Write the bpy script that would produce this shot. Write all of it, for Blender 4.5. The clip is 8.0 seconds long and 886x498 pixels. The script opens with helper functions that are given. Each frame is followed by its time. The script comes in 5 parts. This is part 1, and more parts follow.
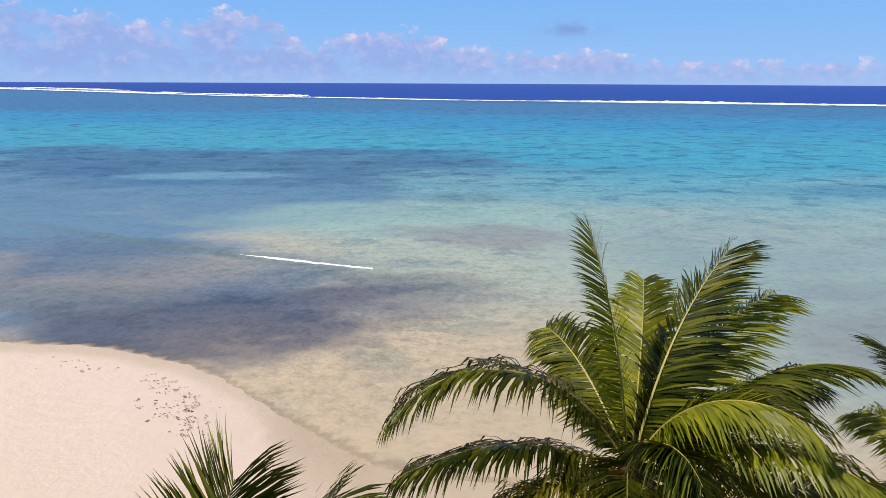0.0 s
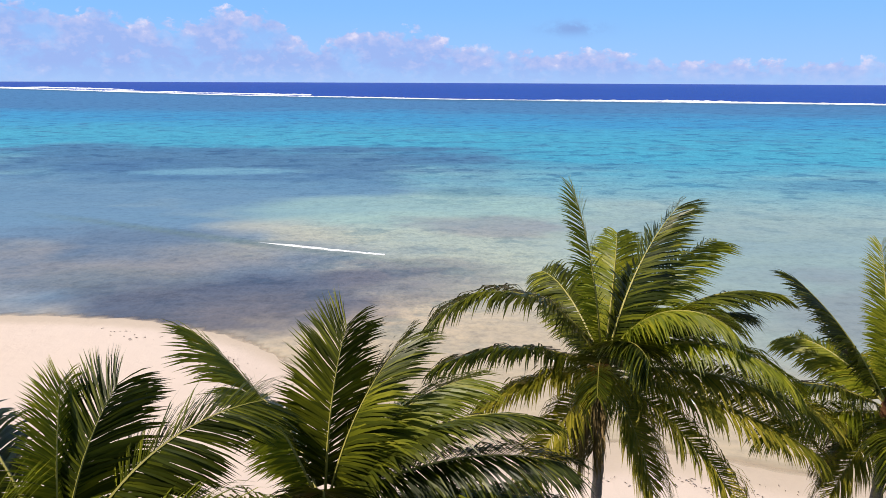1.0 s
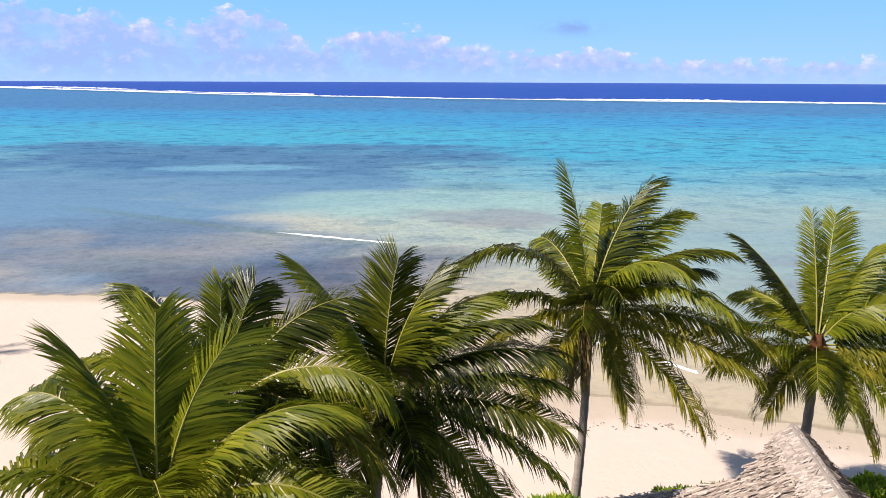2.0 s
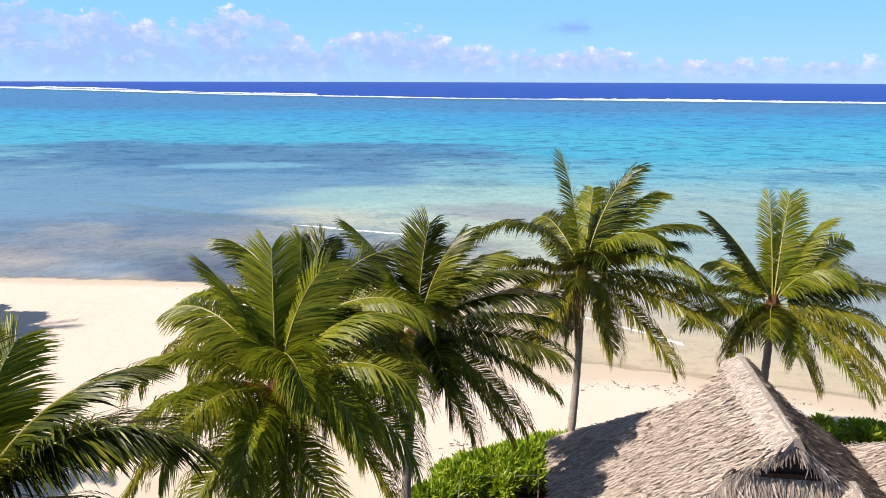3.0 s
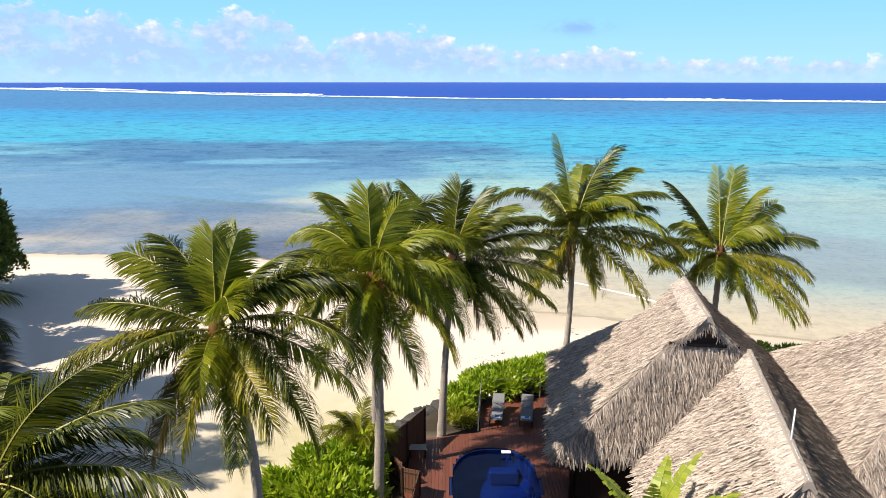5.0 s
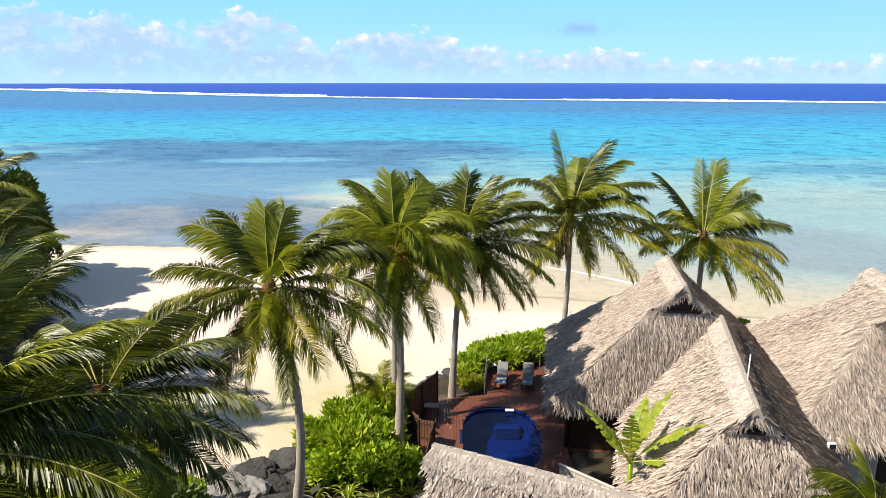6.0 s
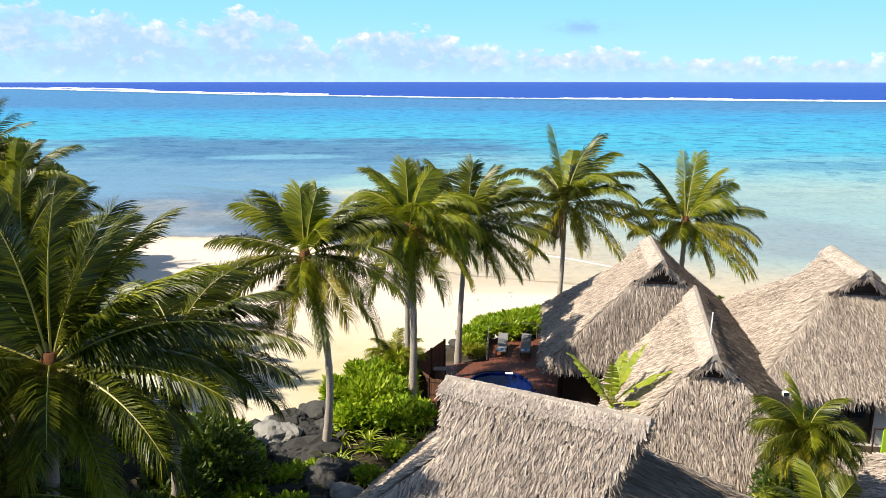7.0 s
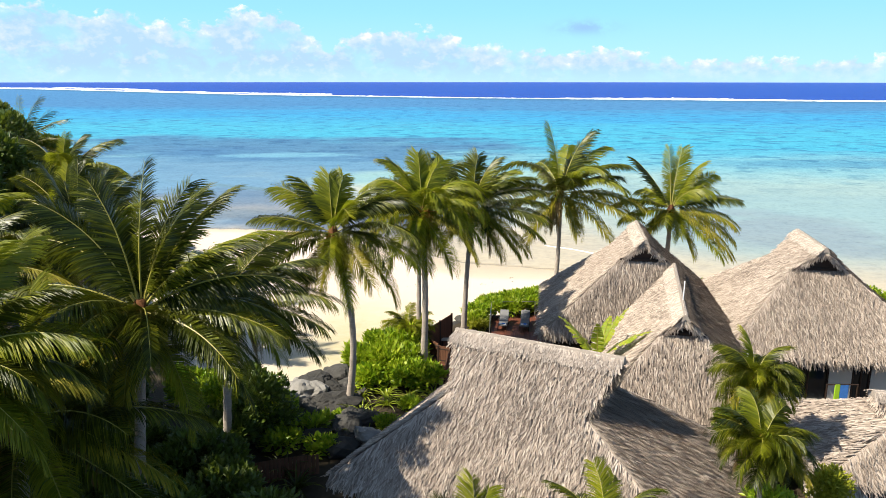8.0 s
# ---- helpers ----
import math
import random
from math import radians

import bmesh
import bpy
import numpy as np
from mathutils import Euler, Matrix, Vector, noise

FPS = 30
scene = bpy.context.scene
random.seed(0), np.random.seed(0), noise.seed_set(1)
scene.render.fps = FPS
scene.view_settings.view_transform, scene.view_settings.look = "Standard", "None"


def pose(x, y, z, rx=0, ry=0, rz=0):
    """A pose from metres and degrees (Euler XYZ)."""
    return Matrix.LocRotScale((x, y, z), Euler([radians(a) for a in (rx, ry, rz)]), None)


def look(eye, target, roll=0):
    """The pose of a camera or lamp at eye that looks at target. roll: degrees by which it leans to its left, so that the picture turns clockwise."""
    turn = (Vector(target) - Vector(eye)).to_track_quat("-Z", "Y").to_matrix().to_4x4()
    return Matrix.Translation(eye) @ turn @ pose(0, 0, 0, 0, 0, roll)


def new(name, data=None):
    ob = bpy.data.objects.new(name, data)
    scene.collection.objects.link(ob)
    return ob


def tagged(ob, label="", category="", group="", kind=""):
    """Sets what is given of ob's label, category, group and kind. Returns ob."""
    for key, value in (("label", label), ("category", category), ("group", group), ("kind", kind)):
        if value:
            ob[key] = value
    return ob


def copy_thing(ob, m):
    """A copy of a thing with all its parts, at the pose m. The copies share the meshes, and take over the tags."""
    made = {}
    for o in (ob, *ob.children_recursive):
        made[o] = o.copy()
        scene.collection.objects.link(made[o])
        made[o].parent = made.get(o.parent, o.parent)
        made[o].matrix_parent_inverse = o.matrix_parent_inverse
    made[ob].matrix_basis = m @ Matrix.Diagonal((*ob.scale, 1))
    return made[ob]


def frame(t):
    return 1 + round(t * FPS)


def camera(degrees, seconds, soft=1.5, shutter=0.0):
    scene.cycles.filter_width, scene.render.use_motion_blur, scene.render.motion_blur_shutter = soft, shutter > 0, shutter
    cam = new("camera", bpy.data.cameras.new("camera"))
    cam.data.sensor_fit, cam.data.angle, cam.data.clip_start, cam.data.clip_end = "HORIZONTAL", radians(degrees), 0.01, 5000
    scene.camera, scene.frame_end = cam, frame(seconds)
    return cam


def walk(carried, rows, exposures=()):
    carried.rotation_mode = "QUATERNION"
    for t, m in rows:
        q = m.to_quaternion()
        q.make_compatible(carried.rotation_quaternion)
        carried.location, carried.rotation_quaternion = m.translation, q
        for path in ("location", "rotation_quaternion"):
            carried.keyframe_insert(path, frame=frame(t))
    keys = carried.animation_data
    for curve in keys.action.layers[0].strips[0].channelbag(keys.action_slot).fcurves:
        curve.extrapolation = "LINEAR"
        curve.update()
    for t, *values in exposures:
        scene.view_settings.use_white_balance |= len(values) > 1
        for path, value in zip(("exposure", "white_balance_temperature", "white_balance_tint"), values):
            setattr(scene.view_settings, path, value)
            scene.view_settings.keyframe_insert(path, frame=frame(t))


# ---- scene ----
cam = camera(62.0, 8.0, soft=0.6)
METRES, EYE, TILT, LEAN, TURN = 40.0, 17.5, -12.86, -0.25, 0.0
ROWS = [
    (0.0, 0.0, 0.0, 0.0, 0.0, -0.0, -0.0),
    (0.5, -0.0068, -0.0663, -0.0156, 0.06, -0.02, -0.03),
    (1.0, -0.0142, -0.1324, -0.0308, 0.11, -0.04, -0.01),
    (1.5, -0.0217, -0.1991, -0.0456, 0.14, -0.08, -0.0),
    (3.0, -0.0449, -0.3929, -0.0858, 0.32, -0.1, 0.02),
    (3.5, -0.0521, -0.4557, -0.0986, 0.38, -0.11, 0.05),
    (4.0, -0.0585, -0.5168, -0.1117, 0.46, -0.09, 0.05),
    (4.5, -0.0653, -0.5747, -0.1258, 0.52, -0.11, 0.09),
    (6.0, -0.0801, -0.7372, -0.1622, 0.83, -0.03, 0.07),
    (6.5, -0.0839, -0.7936, -0.176, 0.89, -0.06, 0.07),
    (7.0, -0.087, -0.8514, -0.1878, 0.9, -0.11, 0.05),
    (7.5, -0.0899, -0.9107, -0.2014, 0.95, -0.1, 0.03),
    (8.0, -0.0936, -0.9719, -0.2142, 1.06, -0.1, 0.0),
]
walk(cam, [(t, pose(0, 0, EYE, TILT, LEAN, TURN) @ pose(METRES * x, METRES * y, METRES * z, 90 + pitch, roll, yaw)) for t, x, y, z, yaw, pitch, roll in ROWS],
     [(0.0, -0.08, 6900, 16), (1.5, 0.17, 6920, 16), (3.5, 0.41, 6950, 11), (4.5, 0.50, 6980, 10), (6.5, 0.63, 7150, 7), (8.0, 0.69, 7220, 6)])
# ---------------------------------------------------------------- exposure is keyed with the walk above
# ---------------------------------------------------------------- world and sun
SUN = Vector((-1.06, -0.37, 1.17)).normalized()
world = bpy.data.worlds.new("sky")
scene.world = world
world.use_nodes = True
wn = world.node_tree
sky = wn.nodes.new("ShaderNodeTexSky")
sky.sky_type = "NISHITA"
sky.sun_disc = False
sky.sun_elevation = math.asin(SUN.z)
sky.sun_rotation = math.atan2(SUN.x, SUN.y) % (2 * math.pi)
sky.air_density, sky.dust_density, sky.ozone_density = 1.0, 0.3, 2.0
wbg = wn.nodes["Background"]
wn.links.new(sky.outputs[0], wbg.inputs[0])
wbg.inputs[1].default_value = 0.10
sun_data = bpy.data.lights.new("sun", "SUN")
sun_data.energy, sun_data.angle, sun_data.color = 5.0, radians(0.55), (1.0, 0.955, 0.88)
sun = new("sun", sun_data)
sun.matrix_world = look(SUN * 100, (0, 0, 0))


# ---------------------------------------------------------------- materials
class Nodes:
    """A small builder for node materials."""

    def __init__(self, name):
        self.m = bpy.data.materials.new(name)
        self.m.use_nodes = True
        self.t = self.m.node_tree
        self.bsdf = self.t.nodes["Principled BSDF"]
        self.out = self.t.nodes["Material Output"]

    def n(self, kind):
        return self.t.nodes.new("ShaderNode" + kind)

    def attribute(self, name):
        node = self.n("Attribute")
        node.attribute_name = name
        return node

    def put(self, socket, value):
        if isinstance(value, bpy.types.NodeSocket):
            self.t.links.new(value, socket)
        else:
            socket.default_value = value

    def coords(self, kind="Object"):
        return self.n("TexCoord").outputs[kind]

    def place(self):
        return self.n("NewGeometry").outputs["Position"]

    def noise(self, scale, vec, detail=4.0, rough=0.55, distort=0.0):
        node = self.n("TexNoise")
        self.put(node.inputs["Vector"], vec)
        for key, v in (("Scale", scale), ("Detail", detail), ("Roughness", rough), ("Distortion", distort)):
            node.inputs[key].default_value = v
        return node.outputs["Fac"]

    def stretch(self, vec, s):
        node = self.n("Mapping")
        self.put(node.inputs["Vector"], vec)
        node.inputs["Scale"].default_value = s
        return node.outputs[0]

    def ramp(self, fac, stops):
        node = self.n("ValToRGB")
        self.put(node.inputs[0], fac)
        el = node.color_ramp.elements
        while len(el) < len(stops):
            el.new(0.5)
        for e, (p, c) in zip(el, stops):
            e.position, e.color = p, (*c, 1) if len(c) == 3 else c
        return node.outputs[0]

    def mix(self, fac, a, b, mode="MIX"):
        node = self.n("Mix")
        node.data_type, node.blend_type = "RGBA", mode
        self.put(node.inputs[0], fac)
        self.put(node.inputs[6], a if isinstance(a, bpy.types.NodeSocket) else (*a, 1))
        self.put(node.inputs[7], b if isinstance(b, bpy.types.NodeSocket) else (*b, 1))
        return node.outputs[2]

    def math(self, op, a, b=0.0, clamp=False):
        node = self.n("Math")
        node.operation, node.use_clamp = op, clamp
        self.put(node.inputs[0], a)
        self.put(node.inputs[1], b)
        return node.outputs[0]

    def bump(self, height, strength, distance):
        node = self.n("Bump")
        self.put(node.inputs["Height"], height)
        node.inputs["Strength"].default_value = strength
        node.inputs["Distance"].default_value = distance
        self.put(self.bsdf.inputs["Normal"], node.outputs[0])

    def base(self, colour, rough=0.8, spec=0.3, metal=0.0):
        self.put(self.bsdf.inputs["Base Color"], colour if isinstance(colour, bpy.types.NodeSocket) else (*colour, 1))
        self.put(self.bsdf.inputs["Roughness"], rough)
        self.bsdf.inputs["Specular IOR Level"].default_value = spec
        self.bsdf.inputs["Metallic"].default_value = metal
        return self


def leaf_material(name, stops, rough=0.42, through_light=0.35, spec=0.45, mottle=0.5):
    k = Nodes(name)
    geo = k.n("NewGeometry")
    rnd = geo.outputs["Random Per Island"]
    patch = k.noise(0.9, k.place(), 2.0)
    fac = k.math("ADD", k.math("MULTIPLY", rnd, mottle), k.math("ADD", k.math("MULTIPLY", patch, 0.6), 0.5 - 0.5 * mottle - 0.28))
    colour = k.ramp(fac, stops)
    obj = k.n("ObjectInfo").outputs["Random"]
    colour = k.mix(k.math("MULTIPLY", obj, 0.22), colour, (0.20, 0.20, 0.012))
    k.base(colour, rough, spec)
    tr = k.n("BsdfTranslucent")
    k.put(tr.inputs[0], k.mix(0.35, colour, (0.30, 0.36, 0.02)))
    mixer = k.n("MixShader")
    mixer.inputs[0].default_value = through_light
    k.t.links.new(k.bsdf.outputs[0], mixer.inputs[1])
    k.t.links.new(tr.outputs[0], mixer.inputs[2])
    k.t.links.new(mixer.outputs[0], k.out.inputs[0])
    return k.m


def plain(name, colour, rough=0.7, spec=0.3, var=0.25, scale=3.0, grain=(1, 1, 1), bump=0.0, metal=0.0):
    k = Nodes(name)
    c = k.coords("Object")
    a = k.noise(scale, k.stretch(c, grain), 5.0)
    b = k.noise(scale * 9, k.stretch(c, grain), 3.0)
    dark = tuple(v * (1 - var) for v in colour)
    light = tuple(min(1, v * (1 + var)) for v in colour)
    col = k.mix(k.math("ADD", k.math("MULTIPLY", a, 0.7), k.math("MULTIPLY", b, 0.3)), dark, light)
    rnd = k.n("ObjectInfo").outputs["Random"]
    col = k.mix(k.math("MULTIPLY", rnd, var), col, dark)
    k.base(col, rough, spec, metal)
    if bump:
        k.bump(b, 0.6, bump)
    return k.m


def thatch_material(name="thatch", gain=1.0):
    k = Nodes(name)
    rnd = k.n("NewGeometry").outputs["Random Per Island"]
    big = k.noise(0.35, k.place(), 4.0)
    fac = k.math("ADD", k.math("MULTIPLY", rnd, 0.62), k.math("MULTIPLY", big, 0.4))
    col = k.ramp(fac, [(0.08, (0.135, 0.106, 0.088)), (0.32, (0.31, 0.248, 0.206)), (0.62, (0.465, 0.382, 0.322)), (0.95, (0.64, 0.545, 0.47))])
    if gain != 1.0:
        col = k.mix(gain, col, (0.66, 0.60, 0.555))
    k.base(col, 0.85, 0.15)
    fine = k.noise(40, k.place(), 3.0)
    k.bump(fine, 0.5, 0.02)
    return k.m


def sand_material():
    k = Nodes("sand")
    pos = k.place()
    a = k.noise(0.06, pos, 4.0)
    b = k.noise(0.9, pos, 6.0, 0.65)
    c = k.noise(14, pos, 5.0, 0.7)
    dry = k.mix(a, (0.70, 0.565, 0.455), (0.80, 0.68, 0.585))
    dry = k.mix(k.math("MULTIPLY", c, 0.22), dry, (0.42, 0.34, 0.26))
    wet_at = k.attribute("wet").outputs["Fac"]
    green = k.attribute("algae").outputs["Fac"]
    soil_at = k.attribute("soil").outputs["Fac"]
    wob = k.math("ADD", wet_at, k.math("MULTIPLY", k.math("SUBTRACT", b, 0.5), k.math("MULTIPLY", wet_at, 0.35)), True)
    col = k.mix(wob, dry, (0.53, 0.43, 0.305))
    col = k.mix(k.math("MULTIPLY", green, k.math("ADD", b, 0.35), True), col, (0.47, 0.41, 0.235))
    soil = k.mix(b, (0.022, 0.017, 0.011), (0.075, 0.055, 0.034))
    col = k.mix(soil_at, col, soil)
    k.base(col, k.math("SUBTRACT", 0.92, k.math("MULTIPLY", wob, 0.45)), 0.25)
    k.bump(k.math("ADD", k.math("MULTIPLY", b, 1.2), k.math("MULTIPLY", c, 0.25)), 0.55, 0.10)
    return k.m


def water_material():
    k = Nodes("sea_water")
    pos = k.place()
    body = k.attribute("body").outputs["Color"]
    cover = k.attribute("cover").outputs["Fac"]
    calm = k.attribute("choppy").outputs["Fac"]
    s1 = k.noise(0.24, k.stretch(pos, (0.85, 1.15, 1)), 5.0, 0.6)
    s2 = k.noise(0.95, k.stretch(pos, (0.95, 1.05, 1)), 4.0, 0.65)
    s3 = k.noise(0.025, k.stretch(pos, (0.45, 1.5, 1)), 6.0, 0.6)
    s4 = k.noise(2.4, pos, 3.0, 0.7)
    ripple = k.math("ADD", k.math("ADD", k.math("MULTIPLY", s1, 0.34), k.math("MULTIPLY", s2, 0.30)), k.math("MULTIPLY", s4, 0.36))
    # light and dark sides of the wavelets, painted into the water colour
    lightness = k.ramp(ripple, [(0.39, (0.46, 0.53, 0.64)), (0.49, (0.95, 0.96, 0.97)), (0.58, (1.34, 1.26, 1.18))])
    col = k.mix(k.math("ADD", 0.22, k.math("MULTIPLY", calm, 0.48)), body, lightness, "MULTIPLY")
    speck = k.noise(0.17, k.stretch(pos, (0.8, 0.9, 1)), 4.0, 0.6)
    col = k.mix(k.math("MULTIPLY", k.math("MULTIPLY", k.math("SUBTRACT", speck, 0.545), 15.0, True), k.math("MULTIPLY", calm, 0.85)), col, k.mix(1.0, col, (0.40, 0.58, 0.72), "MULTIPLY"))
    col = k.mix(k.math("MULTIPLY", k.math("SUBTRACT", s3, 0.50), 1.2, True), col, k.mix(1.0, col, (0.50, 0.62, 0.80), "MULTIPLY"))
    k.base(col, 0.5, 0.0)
    k.bump(k.math("MULTIPLY", k.math("ADD", k.math("MULTIPLY", s1, 1.6), k.math("MULTIPLY", s2, 0.5)), k.math("ADD", calm, 0.25)), 0.9, 0.35)
    shine = k.n("BsdfGlossy")
    shine.inputs["Roughness"].default_value = 0.18
    k.t.links.new(k.bsdf.inputs["Normal"].links[0].from_socket, shine.inputs["Normal"])
    gloss = k.n("MixShader")
    fresnel = k.n("Fresnel")
    fresnel.inputs[0].default_value = 1.33
    k.put(gloss.inputs[0], k.math("MINIMUM", k.math("ADD", k.math("MULTIPLY", fresnel.outputs[0], 0.7), 0.01), 0.23))
    k.t.links.new(k.bsdf.outputs[0], gloss.inputs[1])
    k.t.links.new(shine.outputs[0], gloss.inputs[2])
    clear = k.n("BsdfTransparent")
    mixer = k.n("MixShader")
    k.put(mixer.inputs[0], k.math("ADD", cover, k.math("MULTIPLY", k.math("SUBTRACT", s2, 0.5), k.math("MULTIPLY", cover, 0.5)), True))
    k.t.links.new(clear.outputs[0], mixer.inputs[1])
    k.t.links.new(gloss.outputs[0], mixer.inputs[2])
    k.t.links.new(mixer.outputs[0], k.out.inputs[0])
    return k.m


def foam_material():
    k = Nodes("foam")
    pos = k.place()
    a = k.noise(0.5, k.stretch(pos, (0.5, 1.6, 1)), 6.0, 0.7)
    k.base(k.mix(a, (0.72, 0.78, 0.82), (0.93, 0.94, 0.95)), 0.75, 0.3)
    return k.m


def backdrop_material():
    """Far sky with low trade-wind clouds, and clear above."""
    k = Nodes("far_sky")
    pos = k.place()
    sep = k.n("SeparateXYZ")
    k.put(sep.inputs[0], pos)
    az = k.math("ARCTAN2", sep.outputs[0], sep.outputs[1])
    up = k.math("DIVIDE", sep.outputs[2], 4700.0)
    blue = k.ramp(k.math("MULTIPLY", up, 5.0), [(0.0, (0.34, 0.56, 0.92)), (0.12, (0.29, 0.55, 0.95)), (0.45, (0.21, 0.50, 0.95)), (1.0, (0.14, 0.40, 0.90))])
    comb = k.n("CombineXYZ")
    k.put(comb.inputs[0], k.math("MULTIPLY", az, 26.0))
    k.put(comb.inputs[1], k.math("MULTIPLY", up, 34.0))
    comb.inputs[2].default_value = 3.7
    puffs = k.noise(1.7, comb.outputs[0], 7.0, 0.56, 0.15)
    wide = k.noise(0.36, comb.outputs[0], 2.0, 0.5)
    # heaps of cumulus over the left of the bay, lower and thinner to the right
    place_az = k.math("ADD", k.math("MULTIPLY", az, 0.9), 0.5)
    heaps = [(0.0, 0.086), (0.045, 0.098), (0.08, 0.080), (0.12, 0.094), (0.145, 0.076), (0.20, 0.070), (0.25, 0.090), (0.30, 0.086), (0.345, 0.044), (0.385, 0.068), (0.47, 0.070), (0.52, 0.050), (0.62, 0.044), (0.70, 0.040), (0.76, 0.028), (1.0, 0.024)]
    top = k.math("MULTIPLY", k.ramp(place_az, [(p, (v * 10,) * 3) for p, v in heaps]), 0.1)
    top = k.math("ADD", top, k.math("MULTIPLY", k.math("SUBTRACT", wide, 0.5), 0.014))
    top = k.math("ADD", top, k.math("MULTIPLY", k.math("SUBTRACT", puffs, 0.5), 0.068))
    dens = k.math("MULTIPLY", k.math("SUBTRACT", top, up), 130.0, True)
    holes = k.math("MULTIPLY", k.math("SUBTRACT", k.noise(0.8, comb.outputs[0], 6.0, 0.6, 0.2), 0.37), 7.0, True)
    base_fade = k.math("MULTIPLY", k.math("SUBTRACT", up, 0.002), 45.0, True)
    dens = k.math("MULTIPLY", k.math("MULTIPLY", dens, k.math("ADD", k.math("MULTIPLY", holes, 0.62), 0.38)), k.math("ADD", k.math("MULTIPLY", base_fade, 0.7), 0.3))
    crown = k.math("MULTIPLY", k.math("SUBTRACT", 0.030, k.math("SUBTRACT", top, up)), 18.0, True)
    wx = k.math("POWER", k.math("DIVIDE", k.math("SUBTRACT", az, 0.165), 0.034), 2.0)
    wy = k.math("POWER", k.math("DIVIDE", k.math("SUBTRACT", up, 0.071), 0.0085), 2.0)
    stray = k.math("MULTIPLY", k.math("EXPONENT", k.math("MULTIPLY", k.math("ADD", wx, wy), -1.0)), k.math("MULTIPLY", k.math("SUBTRACT", puffs, 0.38), 6.0, True))
    shade = k.math("ADD", k.math("MULTIPLY", puffs, 0.5), k.math("ADD", k.math("MULTIPLY", k.noise(2.8, comb.outputs[0], 5.0), 0.36), k.math("MULTIPLY", crown, 0.20)))
    cloud = k.ramp(shade, [(0.43, (0.29, 0.44, 0.84)), (0.54, (0.43, 0.52, 0.85)), (0.68, (0.90, 0.84, 0.94))])
    col = k.mix(k.math("MULTIPLY", dens, 0.88), blue, cloud)
    col = k.mix(k.math("MULTIPLY", stray, 0.85), col, (0.20, 0.36, 0.72))
    em = k.n("Emission")
    k.put(em.inputs[0], col)
    em.inputs[1].default_value = 1.06
    clear = k.n("BsdfTransparent")
    mixer = k.n("MixShader")
    k.put(mixer.inputs[0], k.math("MULTIPLY", k.math("SUBTRACT", 0.30, up), 6.0, True))
    k.t.links.new(clear.outputs[0], mixer.inputs[1])
    k.t.links.new(em.outputs[0], mixer.inputs[2])
    k.t.links.new(mixer.outputs[0], k.out.inputs[0])
    return k.m


M_SAND, M_WATER, M_FOAM, M_THATCH = sand_material(), water_material(), foam_material(), thatch_material()
M_CAPSTRAND = thatch_material("ridge_strands", 0.14)
M_FROND = leaf_material("palm_frond_green", [(0.27, (0.007, 0.014, 0.002)), (0.52, (0.020, 0.034, 0.004)), (0.75, (0.13, 0.14, 0.009)), (0.97, (0.44, 0.40, 0.04))], 0.36, 0.13, 0.24, 0.48)
M_FROND_YOUNG = leaf_material("palm_frond_young", [(0.15, (0.05, 0.082, 0.007)), (0.5, (0.17, 0.20, 0.012)), (0.95, (0.52, 0.46, 0.04))], 0.4, 0.4, 0.3, 0.35)
M_FROND_OLD = leaf_material("palm_frond_old", [(0.1, (0.035, 0.048, 0.007)), (0.36, (0.12, 0.125, 0.010)), (0.66, (0.30, 0.245, 0.022)), (1.0, (0.46, 0.33, 0.07))], 0.5, 0.22, 0.2, 0.35)
M_FROND_DRY = leaf_material("palm_frond_dry", [(0.1, (0.06, 0.035, 0.018)), (0.5, (0.17, 0.105, 0.05)), (1.0, (0.30, 0.19, 0.09))], 0.7, 0.2, 0.2)
M_HEDGE = leaf_material("hedge_leaf", [(0.15, (0.09, 0.19, 0.010)), (0.45, (0.28, 0.44, 0.022)), (0.9, (0.56, 0.62, 0.06))], 0.38, 0.40, 0.45, 0.7)
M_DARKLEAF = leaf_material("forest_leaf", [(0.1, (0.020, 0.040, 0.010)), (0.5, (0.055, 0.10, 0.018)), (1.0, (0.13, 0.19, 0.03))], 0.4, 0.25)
M_YELLOWLEAF = leaf_material("yellow_leaf", [(0.1, (0.16, 0.20, 0.02)), (0.5, (0.36, 0.36, 0.03)), (1.0, (0.6, 0.55, 0.08))], 0.45, 0.4)
M_BANANA = leaf_material("banana_leaf", [(0.1, (0.15, 0.24, 0.02)), (0.5, (0.32, 0.40, 0.035)), (1.0, (0.50, 0.50, 0.07))], 0.38, 0.4)
M_RACHIS = plain("palm_midrib", (0.33, 0.29, 0.06), 0.5, 0.4, 0.3)
M_TRUNK = plain("palm_bark", (0.43, 0.365, 0.32), 0.9, 0.15, 0.45, 2.2, (1.2, 1.2, 7), 0.05)
M_FIBRE = plain("palm_fibre", (0.17, 0.075, 0.035), 0.95, 0.1, 0.5, 6.0, (1, 1, 3), 0.03)
M_COCONUT = plain("coconut_husk", (0.42, 0.17, 0.03), 0.5, 0.3, 0.5, 5.0)
M_BRANCH = plain("shrub_wood", (0.13, 0.10, 0.075), 0.9, 0.15, 0.35, 4.0, (1, 1, 4), 0.02)
M_ROCK = plain("basalt_rock", (0.095, 0.09, 0.085), 0.85, 0.25, 0.75, 2.6, (1, 1, 2), 0.12)
M_PALEROCK = plain("pale_rock", (0.34, 0.32, 0.30), 0.9, 0.2, 0.5, 1.6, (1, 1, 1), 0.05)
M_DECK = plain("deck_timber", (0.17, 0.058, 0.037), 0.55, 0.35, 0.45, 1.5, (6, 0.6, 6), 0.004)
